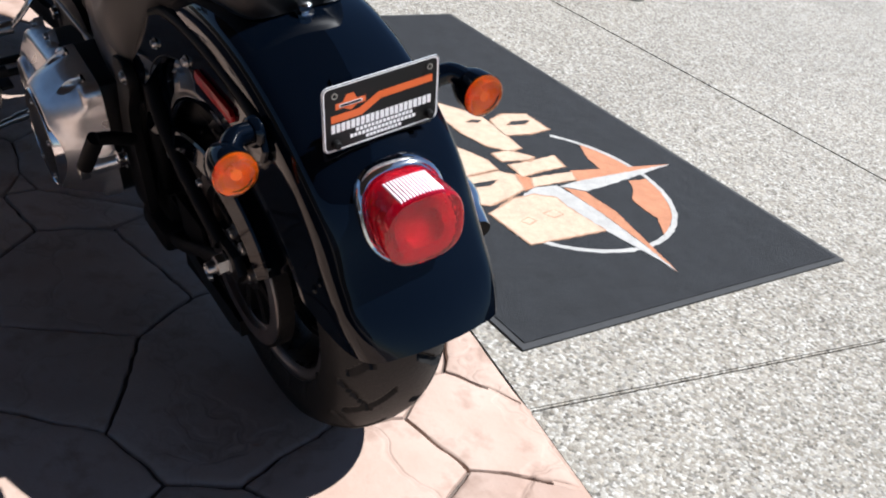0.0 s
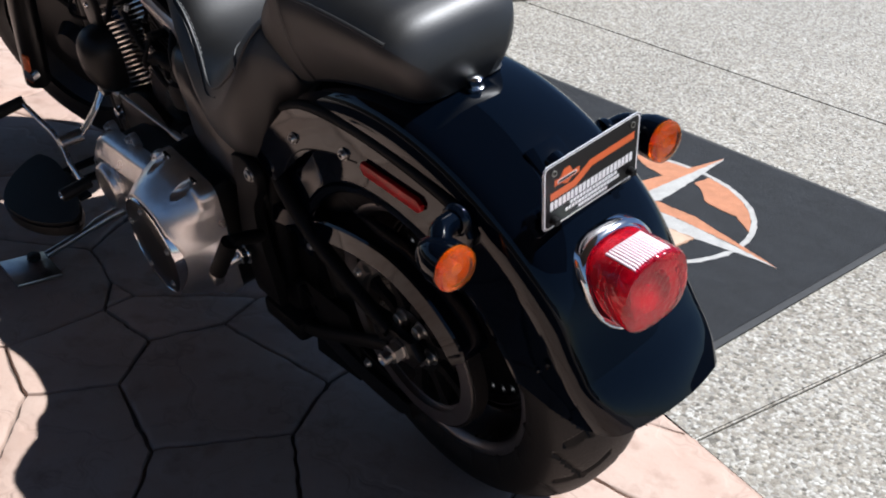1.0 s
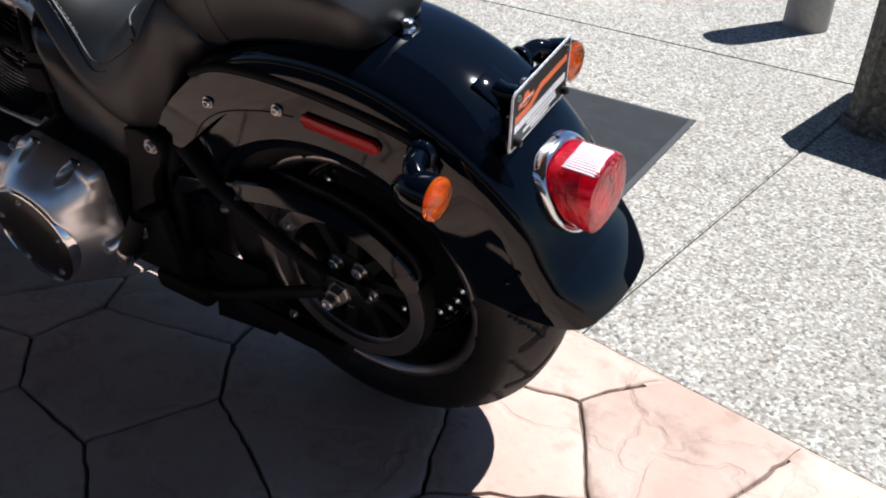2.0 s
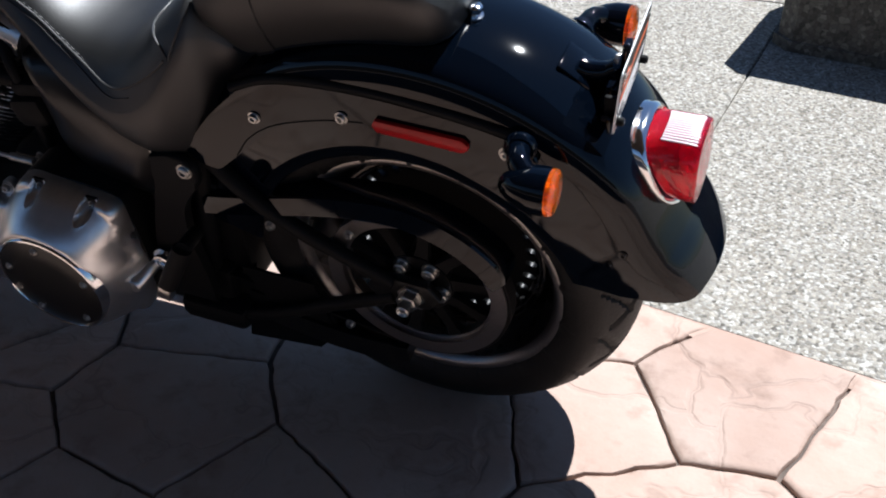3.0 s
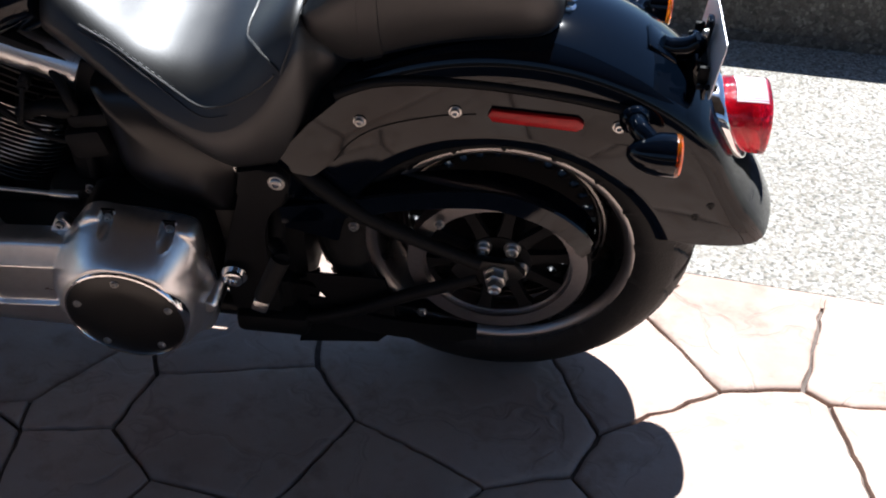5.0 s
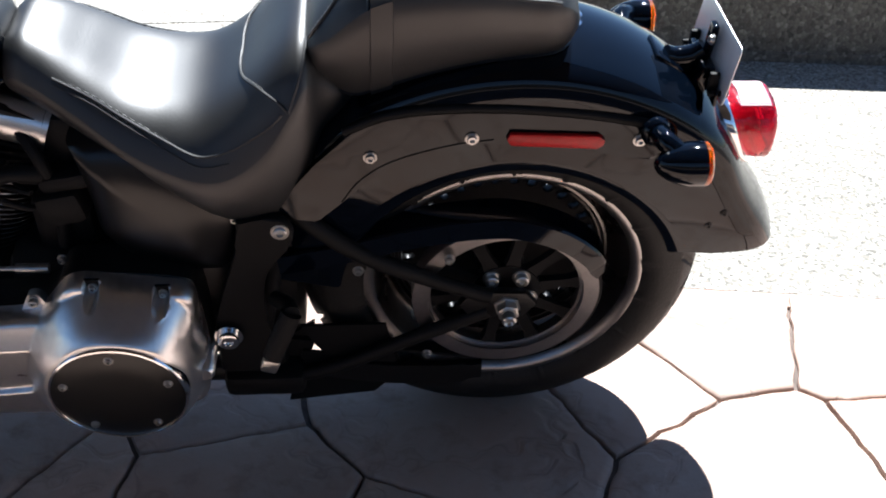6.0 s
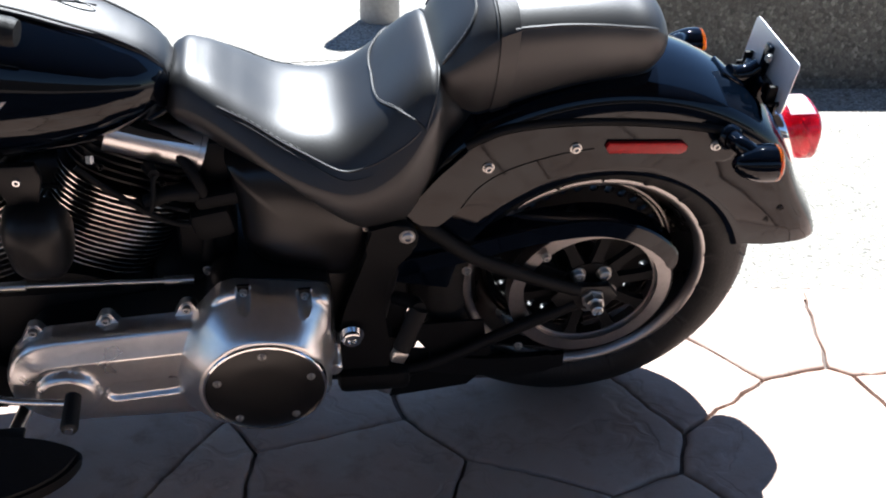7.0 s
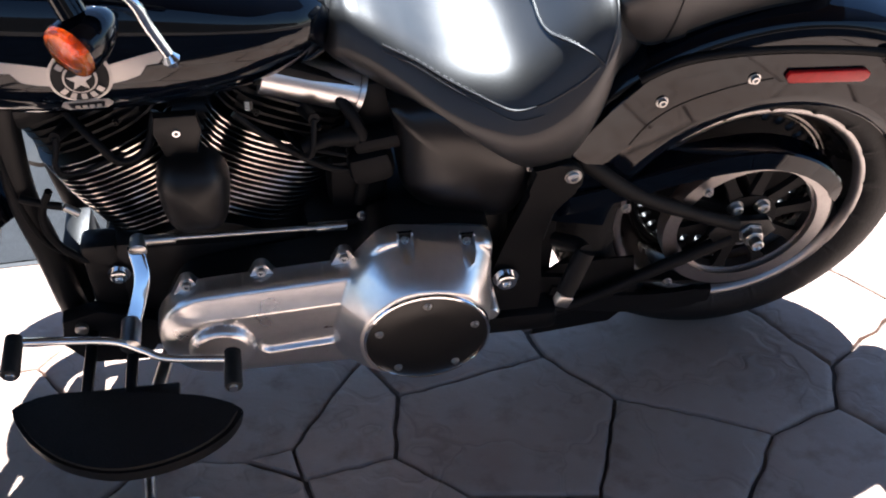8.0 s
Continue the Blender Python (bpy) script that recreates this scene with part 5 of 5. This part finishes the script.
def primary_depth(x, z):
    sd = arm_sd(x, z)
    if both_sd(x, z) <= 0:
        return 0.0
    foot = 0.020 * rounding(both_sd(x, z), 0.010)
    ridge = 0.030 + 0.045 * (x + 0.94)                # the upper flank slopes to a ridge, the lower one is round
    up = min(1.0, max(0.0, (z - ridge + 0.050) / 0.04))
    front = 0.034 * ((1 - up) * rounding(sd, 0.035) + up * min(1.0, max(0.0, sd / 0.044)))
    b, g = max(0.0, min(bulge_sd(x, z), poly_sd(x, z, BULGE, 0.062))), max(0.0, math.hypot(x - DX, z - DZ) - DR - 0.004)
    t = b / (b + g) if b > 0 else 0.0
    rear = 0.0915 * (0.35 * t + 0.65 * rounding(b, 0.060) * t ** 0.2) if b > 0 else 0.0
    k = 0.065
    h = max(k - abs(front - rear), 0) / k
    d = foot + max(front, rear) + h * h * k * 0.25
    d = min(d, 0.1075)
    boss = seg_sd(x, z, (-0.945, -0.052), (-0.945, -0.051), 0.054, 0.054)
    d += 0.016 * rounding(boss, 0.012)
    slot = seg_sd(x, z, (-0.866, -0.058), (-0.772, -0.050), 0.021, 0.021)
    d -= 0.008 * min(1.0, max(0.0, slot / 0.006))
    for bx, bz in ((-0.639, 0.140), (-0.538, 0.125)):
        pocket = seg_sd(x, z, (bx, bz + 0.03), (bx, bz - 0.010), 0.0125, 0.0115)
        if pocket > -0.003:
            d += 0.0016 * max(0.0, 1 - abs(pocket) / 0.003)
        if pocket > 0:
            d += (min(d, 0.018) - d) * min(1.0, pocket / 0.003)
    return max(d, 0.001)


bm = bmesh.new()
GX, GZ = 264, 152
vs = {}
for i in range(GX + 1):
    for j in range(GZ + 1):
        x, z = -1.06 + 0.585 * i / GX, -0.170 + 0.335 * j / GZ
        d, sd = primary_depth(x, z), both_sd(x, z)
        if -0.004 < sd <= 0:                           # bring the rim on to the outline
            e = 0.0005
            gx, gz = (both_sd(x + e, z) - sd) / e, (both_sd(x, z + e) - sd) / e
            n = max(0.3, gx * gx + gz * gz)
            x, z = x - gx * sd / n, z - gz * sd / n
        vs[i, j] = (bm.verts.new((x, Y0 - d, z)), d)
for i in range(GX):
    for j in range(GZ):
        q = [vs[i, j], vs[i + 1, j], vs[i + 1, j + 1], vs[i, j + 1]]
        if any(d > 0 for _, d in q):
            bm.faces.new([v for v, _ in q])
bmesh.ops.delete(bm, geom=[v for v in bm.verts if not v.link_faces], context="VERTS")
primary = part("primary_cover", bm, SILVER, bike, "satin silver cast primary drive cover", smooth=55)
INNER = smooth_path([(-1.035, -0.04), (-1.0, 0.025), (-0.94, 0.048), (-0.73, 0.078), (-0.69, 0.125), (-0.65, 0.138), (-0.52, 0.126), (-0.492, 0.09), (-0.488, -0.09), (-0.53, -0.135), (-0.66, -0.138), (-0.95, -0.126), (-1.01, -0.10), (-1.035, -0.04)], 4)[:-1]
part("inner_case", plate_xz(INNER, -0.13, Y0 + 0.0005, 0.0), SATIN, primary, "black inner case")
derby = part("derby_cover", lathe([(-0.270, 0.0), (-0.270, DR - 0.004), (-0.3025, DR - 0.004), (-0.3045, DR - 0.008), (-0.305, 0.05), (-0.3052, 0.0)], (DX, 0, DZ), n=80), mat("clutch_cover_black", (0.003, 0.003, 0.003), 0.34, spec=0.40, noise_scale=9, vary=0.2), primary, "round black clutch cover with silver ring")
part("derby_ring", lathe([(-0.270, DR + 0.002), (-0.3025, DR + 0.0015), (-0.3048, DR), (-0.3055, DR - 0.003), (-0.303, DR - 0.0042), (-0.270, DR - 0.0045)], (DX, 0, DZ), n=80, closed=True), CHROME, derby)
for k in range(5):
    a = radians(91 + 72 * k)
    bolt(derby, (DX + 0.0825 * math.cos(a), -0.304, DZ + 0.0825 * math.sin(a)), 0.0055, 0.004, material=STEEL)
for x, z in ((-0.639, 0.129), (-0.538, 0.114)):
    u_shape = [(x + 0.0115, z + 0.014)] + [(x + 0.0115 * math.cos(q), z - 0.004 + 0.0115 * math.sin(q)) for q in np.linspace(0, -math.pi, 12)] + [(x - 0.0115, z + 0.014)]
    pocket = part("bolt_pocket", plate_xz(u_shape, -0.2150, -0.2105), MATTE, primary, "black bolt recess", smooth=0)
    part("pocket_rim", tube([(px, -0.2155 - 0.02 * max(0.0, z + 0.004 - pz), pz) for px, pz in u_shape], 0.0016, 8), SILVER, pocket)
    bolt(pocket, (x, -0.2150, z), 0.0055, 0.006)
for x, z in ((-0.870, 0.075), (-0.736, 0.090), (-0.990, 0.058)):
    ear = smooth_path([(x - 0.030, z - 0.035), (x - 0.014, z - 0.004), (x - 0.007, z + 0.009), (x + 0.007, z + 0.010), (x + 0.014, z - 0.002), (x + 0.030, z - 0.030)], 3)
    boss = part("bolt_ear", plate_xz(ear, -0.186, -0.203, 0.003), SILVER, primary)
    bolt(boss, (x, -0.203, z), 0.0075, 0.008)
part("rear_boss", lathe([(-0.16, 0.016), (-0.24, 0.016), (-0.245, 0.012), (-0.245, 0)], (-0.492, 0, -0.045), n=20), SILVER, primary)

# ---- frame ----
frame_ob = part("frame", tube(smooth_path([(-1.205, -0.075, 0.50), (-1.229, -0.085, 0.20), (-1.216, -0.088, 0.045), (-1.200, -0.090, -0.12), (-1.165, -0.09, -0.185), (-1.10, -0.09, -0.185), (-0.8, -0.10, -0.19), (-0.46, -0.11, -0.185)], 6), 0.0235, 18), SATIN, bike, "black tubular steel frame")
part("right_rail", tube(smooth_path([(-1.17, 0.075, 0.50), (-1.215, 0.078, 0.20), (-1.19, 0.08, -0.05), (-1.165, 0.085, -0.165), (-1.10, 0.09, -0.185), (-0.8, 0.10, -0.19), (-0.46, 0.11, -0.185)], 6), 0.019, 16), SATIN, frame_ob)
part("backbone", tube([(-1.35, 0, 0.50), (-0.72, 0, 0.345), (-0.45, 0, 0.21)], 0.032, 18), SATIN, frame_ob)
brk = smooth_path([(-0.425, 0.212), (-0.375, 0.222), (-0.345, 0.205), (-0.345, 0.17), (-0.385, 0.11), (-0.395, 0.03), (-0.385, -0.06), (-0.385, -0.125)], 5) + smooth_path([(-0.47, -0.125), (-0.478, -0.03), (-0.462, 0.05), (-0.44, 0.12), (-0.425, 0.17)], 5)
side_plate = part("side_bracket", plate_xz(brk, -0.174, -0.154, 0.005), MATTE, bike, "matte black frame bracket")
bolt(side_plate, (-0.360, -0.174, 0.197), 0.0105, 0.006)
bolt(side_plate, (-0.456, -0.184, -0.021), 0.017, 0.014, material=CHROME)
part("bracket_right", plate_xz(brk, 0.166, 0.186, 0.005), MATTE, side_plate)
bolt(bike, (-0.428, -0.150, 0.205), 0.007, 0.006)
part("cross_box", box((-0.43, 0, -0.13), (0.12, 0.28, 0.10), bevel=0.02), MATTE, frame_ob)
part("lower_plate", box((-0.41, -0.11, -0.175), (0.14, 0.12, 0.05), bevel=0.015), MATTE, frame_ob)

# oil tank cover under the seat
oil = smooth_path([(-0.655, 0.335), (-0.56, 0.335), (-0.45, 0.27), (-0.405, 0.20), (-0.425, 0.12), (-0.452, 0.085), (-0.52, 0.090), (-0.59, 0.118), (-0.632, 0.165), (-0.638, 0.22), (-0.645, 0.28), (-0.655, 0.335)], 5)[:-1]
rings = []
for s, y in [(q, -1) for q in (0.02, 0.3, 0.55, 0.75, 0.88, 0.95, 0.985, 1.0)] + [(q, 1) for q in (1.0, 0.985, 0.95, 0.88, 0.75, 0.55, 0.3, 0.02)]:
    rings.append([(-0.53 + (x + 0.53) * s, y * (0.118 + 0.050 * (1 - s ** 3.2) ** 0.5) + 0.0, 0.205 + (z - 0.205) * s) for x, z in oil])
part("oil_tank", loft(rings), SIDE_GLOSS, bike, "black oil tank cover under the seat", smooth=80)
part("inner_mudguard", box((-0.415, 0.01, 0.02), (0.15, 0.23, 0.34), bevel=0.03), MATTE, bike, "black inner mudguard")
# splash plate with a small three-cornered opening
SPLASH = ([(-0.37, -0.10), (-0.37, -0.245), (-0.331, -0.235), (-0.331, -0.140), (-0.321, -0.108), (-0.321, -0.06)], [(-0.375, -0.265), (-0.22, -0.245), (-0.17, -0.185), (-0.18, -0.140), (-0.278, -0.140), (-0.345, -0.130)], [(-0.345, -0.06), (-0.322, -0.108), (-0.278, -0.168), (-0.24, -0.180), (-0.18, -0.172), (-0.20, -0.06)])
splash = part("splash_plate", plate_xz(SPLASH[0], -0.118, -0.112, 0.0), MATTE, bike, "black splash plate ahead of the wheel")
for k, poly in enumerate(SPLASH[1:]):
    part("splash_panel", plate_xz(poly, -0.124 - 0.006 * k, -0.1185 - 0.006 * k, 0.0), MATTE, splash)

# added on the right only to keep sun off the ground below
part("sun_block_plate", plate_xz([(-0.40, 0.0), (-0.40, -0.18), (-0.30, -0.175), (-0.20, -0.15), (-0.20, 0.0)], 0.112, 0.120, 0.0), MATTE, splash)
part("starter_housing", box((-0.70, 0.0, 0.140), (0.10, 0.20, 0.12), bevel=0.025), MATTE, engine)
part("battery_box", box((-0.66, 0.0, 0.285), (0.10, 0.19, 0.13), bevel=0.02), MATTE, bike, "black battery box under the seat")

# passenger peg, folded up beside the frame
peg = part("passenger_peg", tube([(-0.378, -0.276, 0.030), (-0.346, -0.250, 0.100)], [0.0155, 0.0165], 18), MATTE, bike, "black passenger foot peg, folded up")
part("peg_clamp", box((-0.381, -0.279, 0.020), (0.026, 0.020, 0.026), Matrix.Rotation(radians(20), 4, "Y"), 0.004), STEEL, peg)
part("peg_mount", tube(smooth_path([(-0.346, -0.250, 0.098), (-0.352, -0.225, 0.09), (-0.375, -0.18, 0.06)], 4), 0.013, 14), MATTE, peg)

# shift linkage, heel-toe shifter
rod = part("shift_rod", tube([(-1.03, -0.150, 0.112), (-0.73, -0.140, 0.096)], 0.0042, 10), STEEL, bike, "thin steel shift rod")
part("rod_end", tube([(-0.775, -0.141, 0.0985), (-0.725, -0.139, 0.0955)], 0.0075, 12), STEEL, rod)
part("rod_end", tube([(-1.05, -0.152, 0.113), (-1.00, -0.149, 0.110)], 0.0085, 12), STEEL, rod)
rings = []
for x, y, z in smooth_path([(-1.062, -0.166, 0.112), (-1.056, -0.196, 0.080), (-1.066, -0.222, 0.048), (-1.080, -0.250, 0.018)], 6):
    rings.append([(x + 0.013 * math.copysign(abs(math.cos(q)) ** 0.6, math.cos(q)), y + 0.006 * math.copysign(abs(math.sin(q)) ** 0.7, math.sin(q)), z) for q in (2 * math.pi * k / 16 for k in range(16))])
arm = part("shift_arm", loft(rings), CHROME, bike, "broad chrome shift arm", smooth=60)
part("arm_knuckle", lathe([(-0.015, 0), (-0.015, 0.014), (0.012, 0.014), (0.015, 0.010), (0.015, 0)], (-1.058, -0.160, 0.110), (0, -1, 0), n=20), STEEL, arm)
shifter = part("shift_lever", tube(smooth_path([(-1.240, -0.305, 0.075), (-1.165, -0.300, 0.060), (-1.103, -0.293, 0.040), (-1.062, -0.293, 0.010), (-1.027, -0.300, -0.005), (-0.926, -0.312, -0.008)], 5), 0.0065, 10), CHROME, bike, "chrome heel-and-toe shift lever with rubber pegs")
part("pivot", lathe([(-0.03, 0), (-0.03, 0.016), (0.02, 0.016), (0.024, 0.010), (0.024, 0)], (-1.080, -0.272, 0.022), (0, -1, 0), n=20), STEEL, shifter)
for x, z in ((-0.926, -0.008), (-1.240, 0.075)):
    pg = part("shift_peg", tube([(x, -0.298, z), (x, -0.362, z - 0.004), (x, -0.366, z - 0.004)], [0.0135, 0.0145, 0.012], 18), RUBBER, shifter, "black rubber peg")
    part("peg_tip", tube([(x, -0.366, z - 0.004), (x, -0.370, z - 0.004)], [0.008, 0.007], 14), CHROME, pg)

# floorboard: half-moon plate with a rubber pad
BOARD = [(-1.245, -0.268), (-1.235, -0.30), (-1.205, -0.345), (-1.16, -0.382), (-1.10, -0.402), (-1.04, -0.398), (-0.98, -0.376), (-0.938, -0.345), (-0.918, -0.315), (-0.915, -0.295), (-0.945, -0.276), (-1.0, -0.262), (-1.15, -0.245), (-1.215, -0.252)]
BOARD = [(-0.921 + (x + 0.915) * 1.10, y - 0.037 - 0.06 * (x + 1.25)) for x, y in smooth_path(BOARD + BOARD[:1], 4)[:-1]]
ZB = -0.087


def board_layer(name, grow, z0, z1, material, parent, label=""):
    cx, cy = -1.10, -0.355
    poly = [(cx + (x - cx) * grow, cy + (y - cy) * grow) for x, y in BOARD]
    bm = flat_xy(poly, z0, z1)
    bmesh.ops.bevel(bm, geom=[e for e in bm.edges if abs(e.verts[0].co.z - e.verts[1].co.z) < 1e-6], offset=0.0025, segments=2, affect="EDGES")
    return part(name, bm, material, parent, label)


board = board_layer("floorboard", 1.0, ZB - 0.012, ZB, SATIN, bike, "black half-moon rider floorboard with rubber pad")
board_layer("rubber_pad", 0.95, ZB - 0.001, ZB + 0.007, RUBBER, board)
board_layer("lower_rim", 0.985, ZB - 0.024, ZB - 0.0125, SATIN, board)
for x in (-1.17, -1.10):
    part("board_arm", tube([(x, -0.32, ZB - 0.01), (x, -0.22, -0.10), (x, -0.09, -0.11)], 0.010, 12), SATIN, board)
right_poly = [(x - 0.045, -y) for x, y in BOARD]
right_board = part("right_floorboard", flat_xy(right_poly, ZB - 0.012, ZB), SATIN, bike, "black half-moon rider floorboard")
part("board_arm", tube([(-1.15, 0.30, ZB - 0.01), (-1.15, 0.20, -0.10), (-1.15, 0.09, -0.11)], 0.010, 12), SATIN, right_board)
part("board_bracket", plate_xz([(-1.215, -0.07), (-1.15, -0.05), (-1.06, -0.085), (-1.05, -0.125), (-1.09, -0.19), (-1.19, -0.185), (-1.225, -0.13)], -0.150, -0.118, 0.005), MATTE, board, "black floorboard bracket")
part("pivot_bolt", lathe([(0, 0.0), (0, 0.011), (0.008, 0.011), (0.011, 0.007), (0.011, 0.0)], (-1.185, -0.150, -0.085), (0, -1, 0), n=16), STEEL, board)
part("mount_plate", box((-1.10, -0.296, ZB - 0.010), (0.16, 0.03, 0.010), bevel=0.004), SATIN, board)
stand = part("side_stand", tube(smooth_path([(-1.05, -0.12, -0.19), (-1.08, -0.24, -0.205), (-1.088, -0.34, -0.222), (-1.085, -0.415, -0.228)], 5), [0.013] * 8 + [0.009] * 8, 14), STEEL, bike, "side stand that props the machine")
LEVEL = Matrix.Rotation(radians(-14.3), 4, "X")                  # the foot lies flat on the stones
part("stand_foot", box((-1.068, -0.462, -0.2335), (0.125, 0.105, 0.010), LEVEL, 0.004), STEEL, stand, "flat steel stand foot")
part("stand_pad", lathe([(0, 0), (0, 0.016), (0.010, 0.015), (0.012, 0.010), (0.012, 0)], (-1.105, -0.440, -0.234), (0, 0.247, 0.969), n=20), RUBBER, stand)

# exhaust on the right-hand side
exhaust = part("exhaust", tube(smooth_path([(-0.60, 0.245, -0.06), (-0.15, 0.272, 0.010), (0.06, 0.266, 0.030), (0.12, 0.258, 0.025), (0.168, 0.25, 0.018)], 5), [float(np.interp(k, [0, 8, 15, 20], [0.038, 0.040, 0.024, 0.0195])) for k in range(21)], 32, cap=False), CHROME, bike, "chrome muffler with a black end")
part("exhaust_tip", tube([(0.150, 0.2535, 0.0205), (0.169, 0.25, 0.018)], [0.0190, 0.0180], 32), MATTE, exhaust)
part("header_pipe", tube(smooth_path([(-1.10, 0.10, 0.27), (-1.19, 0.17, 0.2), (-1.22, 0.19, 0.02), (-1.195, 0.205, -0.09), (-1.07, 0.225, -0.14), (-0.58, 0.245, -0.07)], 6), 0.032, 18), CHROME, exhaust, "chrome header pipe under a heat shield")

# front end: fork, front wheel, handlebar, grip, lever, signal
STEER = Matrix.Translation((-1.30, 0, 0.66)) @ Matrix.Rotation(radians(20), 4, Vector((0.45, 0, 0.89))) @ Matrix.Translation((1.30, 0, -0.66))   # turned to the left
LEG = [Vector((-1.37 - (0.6 - z) * 0.51, 0, z)) for z in (0.62, -0.05)]
fork = part("front_fork", tube([LEG[0] + Vector((0, -0.150, 0)), LEG[1] + Vector((0, -0.150, 0))], [0.034, 0.034], 24), SIDE_GLOSS, bike, "front fork with black fork covers, turned to one side")
part("fork_leg", tube([LEG[0] + Vector((0, 0.150, 0)), LEG[1] + Vector((0, 0.150, 0))], [0.034, 0.034], 24), SIDE_GLOSS, fork)
along = (LEG[0] - LEG[1]).normalized()
at = LEG[1] + along * 0.075 + Vector((0.012, -0.184, 0))
part("fork_reflector", box(at, (0.022, 0.008, 0.10), Matrix.Rotation(math.atan2(along.x, along.z), 4, "Y"), 0.003), PLATE_ORANGE, fork, "amber fork reflector")
part("axle_cap", lathe([(-0.17, 0.0), (-0.17, 0.02), (-0.19, 0.018), (-0.19, 0)], (-1.66, 0, -0.005), n=24), CHROME, fork)
fork.matrix_local = STEER
part("top_yoke", box((-1.35, 0, 0.63), (0.09, 0.36, 0.035), bevel=0.012), GLOSS, fork)
part("headlamp", lathe([(-0.10, 0), (-0.09, 0.05), (-0.03, 0.085), (0.03, 0.095), (0.06, 0.095), (0.065, 0.085), (0.06, 0)], (-1.50, 0, 0.52), (-1, 0, 0.1), n=40), GLOSS, fork)
FW = (-1.65, 0, -0.005)
fwheel = part("front_wheel", lathe([(-0.07, 0.20), (-0.062, 0.215), (-0.066, 0.25), (-0.068, 0.28), (-0.05, 0.315), (0, 0.330), (0.05, 0.315), (0.068, 0.28), (0.066, 0.25), (0.062, 0.215), (0.07, 0.20)], FW, n=72, closed=True), RUBBER, bike, "front wheel with black tyre")
part("wheel_disc", lathe([(-0.05, 0.0), (-0.05, 0.04), (-0.015, 0.06), (-0.015, 0.17), (-0.06, 0.205), (0.06, 0.205), (0.015, 0.17), (0.015, 0.06), (0.05, 0.04), (0.05, 0.0)], FW, n=64), SATIN, fwheel)
rings = []
for k in range(40):
    a = radians(8 + 162 * k / 39)
    rings.append([(FW[0] + r * math.cos(a), y, FW[2] + r * math.sin(a)) for y, r in ((-0.10, 0.27), (-0.105, 0.33), (-0.09, 0.365), (-0.05, 0.383), (0, 0.388), (0.05, 0.383), (0.09, 0.365), (0.105, 0.33), (0.10, 0.27), (0.097, 0.325), (0, 0.380), (-0.097, 0.325))])
front_fender = part("front_fender", loft(rings), GLOSS, bike, "gloss black front fender")
fwheel.matrix_local = STEER
front_fender.matrix_local = STEER
bar = part("handlebar", tube(smooth_path([(-1.30, 0.0, 0.70), (-1.31, -0.10, 0.72), (-1.27, -0.20, 0.80), (-1.14, -0.31, 0.80), (-1.03, -0.365, 0.772), (-0.985, -0.385, 0.76)], 6), 0.0125, 14), SATIN, bike, "black handlebar")
part("right_bar", tube(smooth_path([(-1.30, 0.0, 0.70), (-1.31, 0.10, 0.72), (-1.27, 0.20, 0.80), (-1.14, 0.31, 0.80), (-1.03, 0.365, 0.772), (-0.90, 0.43, 0.74)], 6), 0.0125, 14), SATIN, bar)
GA, GB = Vector((-1.02, -0.30, 0.705)), Vector((-0.872, -0.325, 0.683))
grip = part("grip", tube([GA, GA + (GB - GA) * 0.95, GB], [0.0185, 0.0185, 0.016], 24), RUBBER, bar, "black rubber grip")
part("switch_housing", box((-1.05, -0.30, 0.712), (0.075, 0.055, 0.06), bevel=0.012), SATIN, bar)
part("bar_link", tube([(-1.14, -0.31, 0.80), (-1.03, -0.30, 0.71)], 0.0125, 12), SATIN, bar)
lever = part("clutch_lever", tube(smooth_path([(-1.06, -0.34, 0.70), (-1.00, -0.372, 0.712), (-0.962, -0.380, 0.703), (-0.945, -0.384, 0.665), (-0.930, -0.387, 0.632)], 6), [0.010] * 6 + [0.0065] * 19, 12), CHROME, bar, "polished clutch lever with ball end")
part("lever_ball", lathe([(-0.010, 0), (-0.008, 0.006), (0, 0.0105), (0.008, 0.006), (0.010, 0)], (-0.928, -0.387, 0.625), (0.3, 0, -1), n=20), CHROME, lever)
signal(bar, (-1.035, -0.345, 0.620), (-0.60, -0.75, -0.15), [(-1.03, -0.335, 0.655), (-1.045, -0.32, 0.69)], 0.034)
part("clutch_cable", tube(smooth_path([(-1.10, -0.33, 0.72), (-1.22, -0.20, 0.66), (-1.24, -0.11, 0.40), (-1.215, -0.11, 0.10), (-1.10, -0.11, 0.02)], 8), 0.005, 8), MATTE, bar)
part("regulator", box((-1.188, 0, -0.045), (0.045, 0.12, 0.095), bevel=0.008), SATIN, bike, "finned black regulator")
part("cross_member", box((-1.185, 0.0, -0.145), (0.06, 0.17, 0.085), bevel=0.012), SATIN, frame_ob)
bolt(frame_ob, (-1.105, -0.13, 0.02), 0.014, 0.012, material=CHROME)
part("engine_mount", box((-1.13, -0.10, -0.02), (0.06, 0.05, 0.20), bevel=0.012), SATIN, frame_ob)
hose = part("oil_hose", tube(smooth_path([(-1.178, -0.12, 0.205), (-1.196, -0.12, 0.165), (-1.200, -0.12, 0.13), (-1.193, -0.12, 0.10), (-1.178, -0.12, 0.072), (-1.150, -0.12, 0.045)], 6), 0.0065, 10), MATTE, bike, "black rubber oil hose")
part("hose_clamp", tube([(-1.163, -0.12, 0.170), (-1.143, -0.12, 0.154)], 0.0065, 12), STEEL, hose)
part("hose_branch", tube(smooth_path([(-1.225, -0.115, 0.190), (-1.19, -0.12, 0.179), (-1.165, -0.12, 0.171)], 5), 0.0065, 10), MATTE, hose)
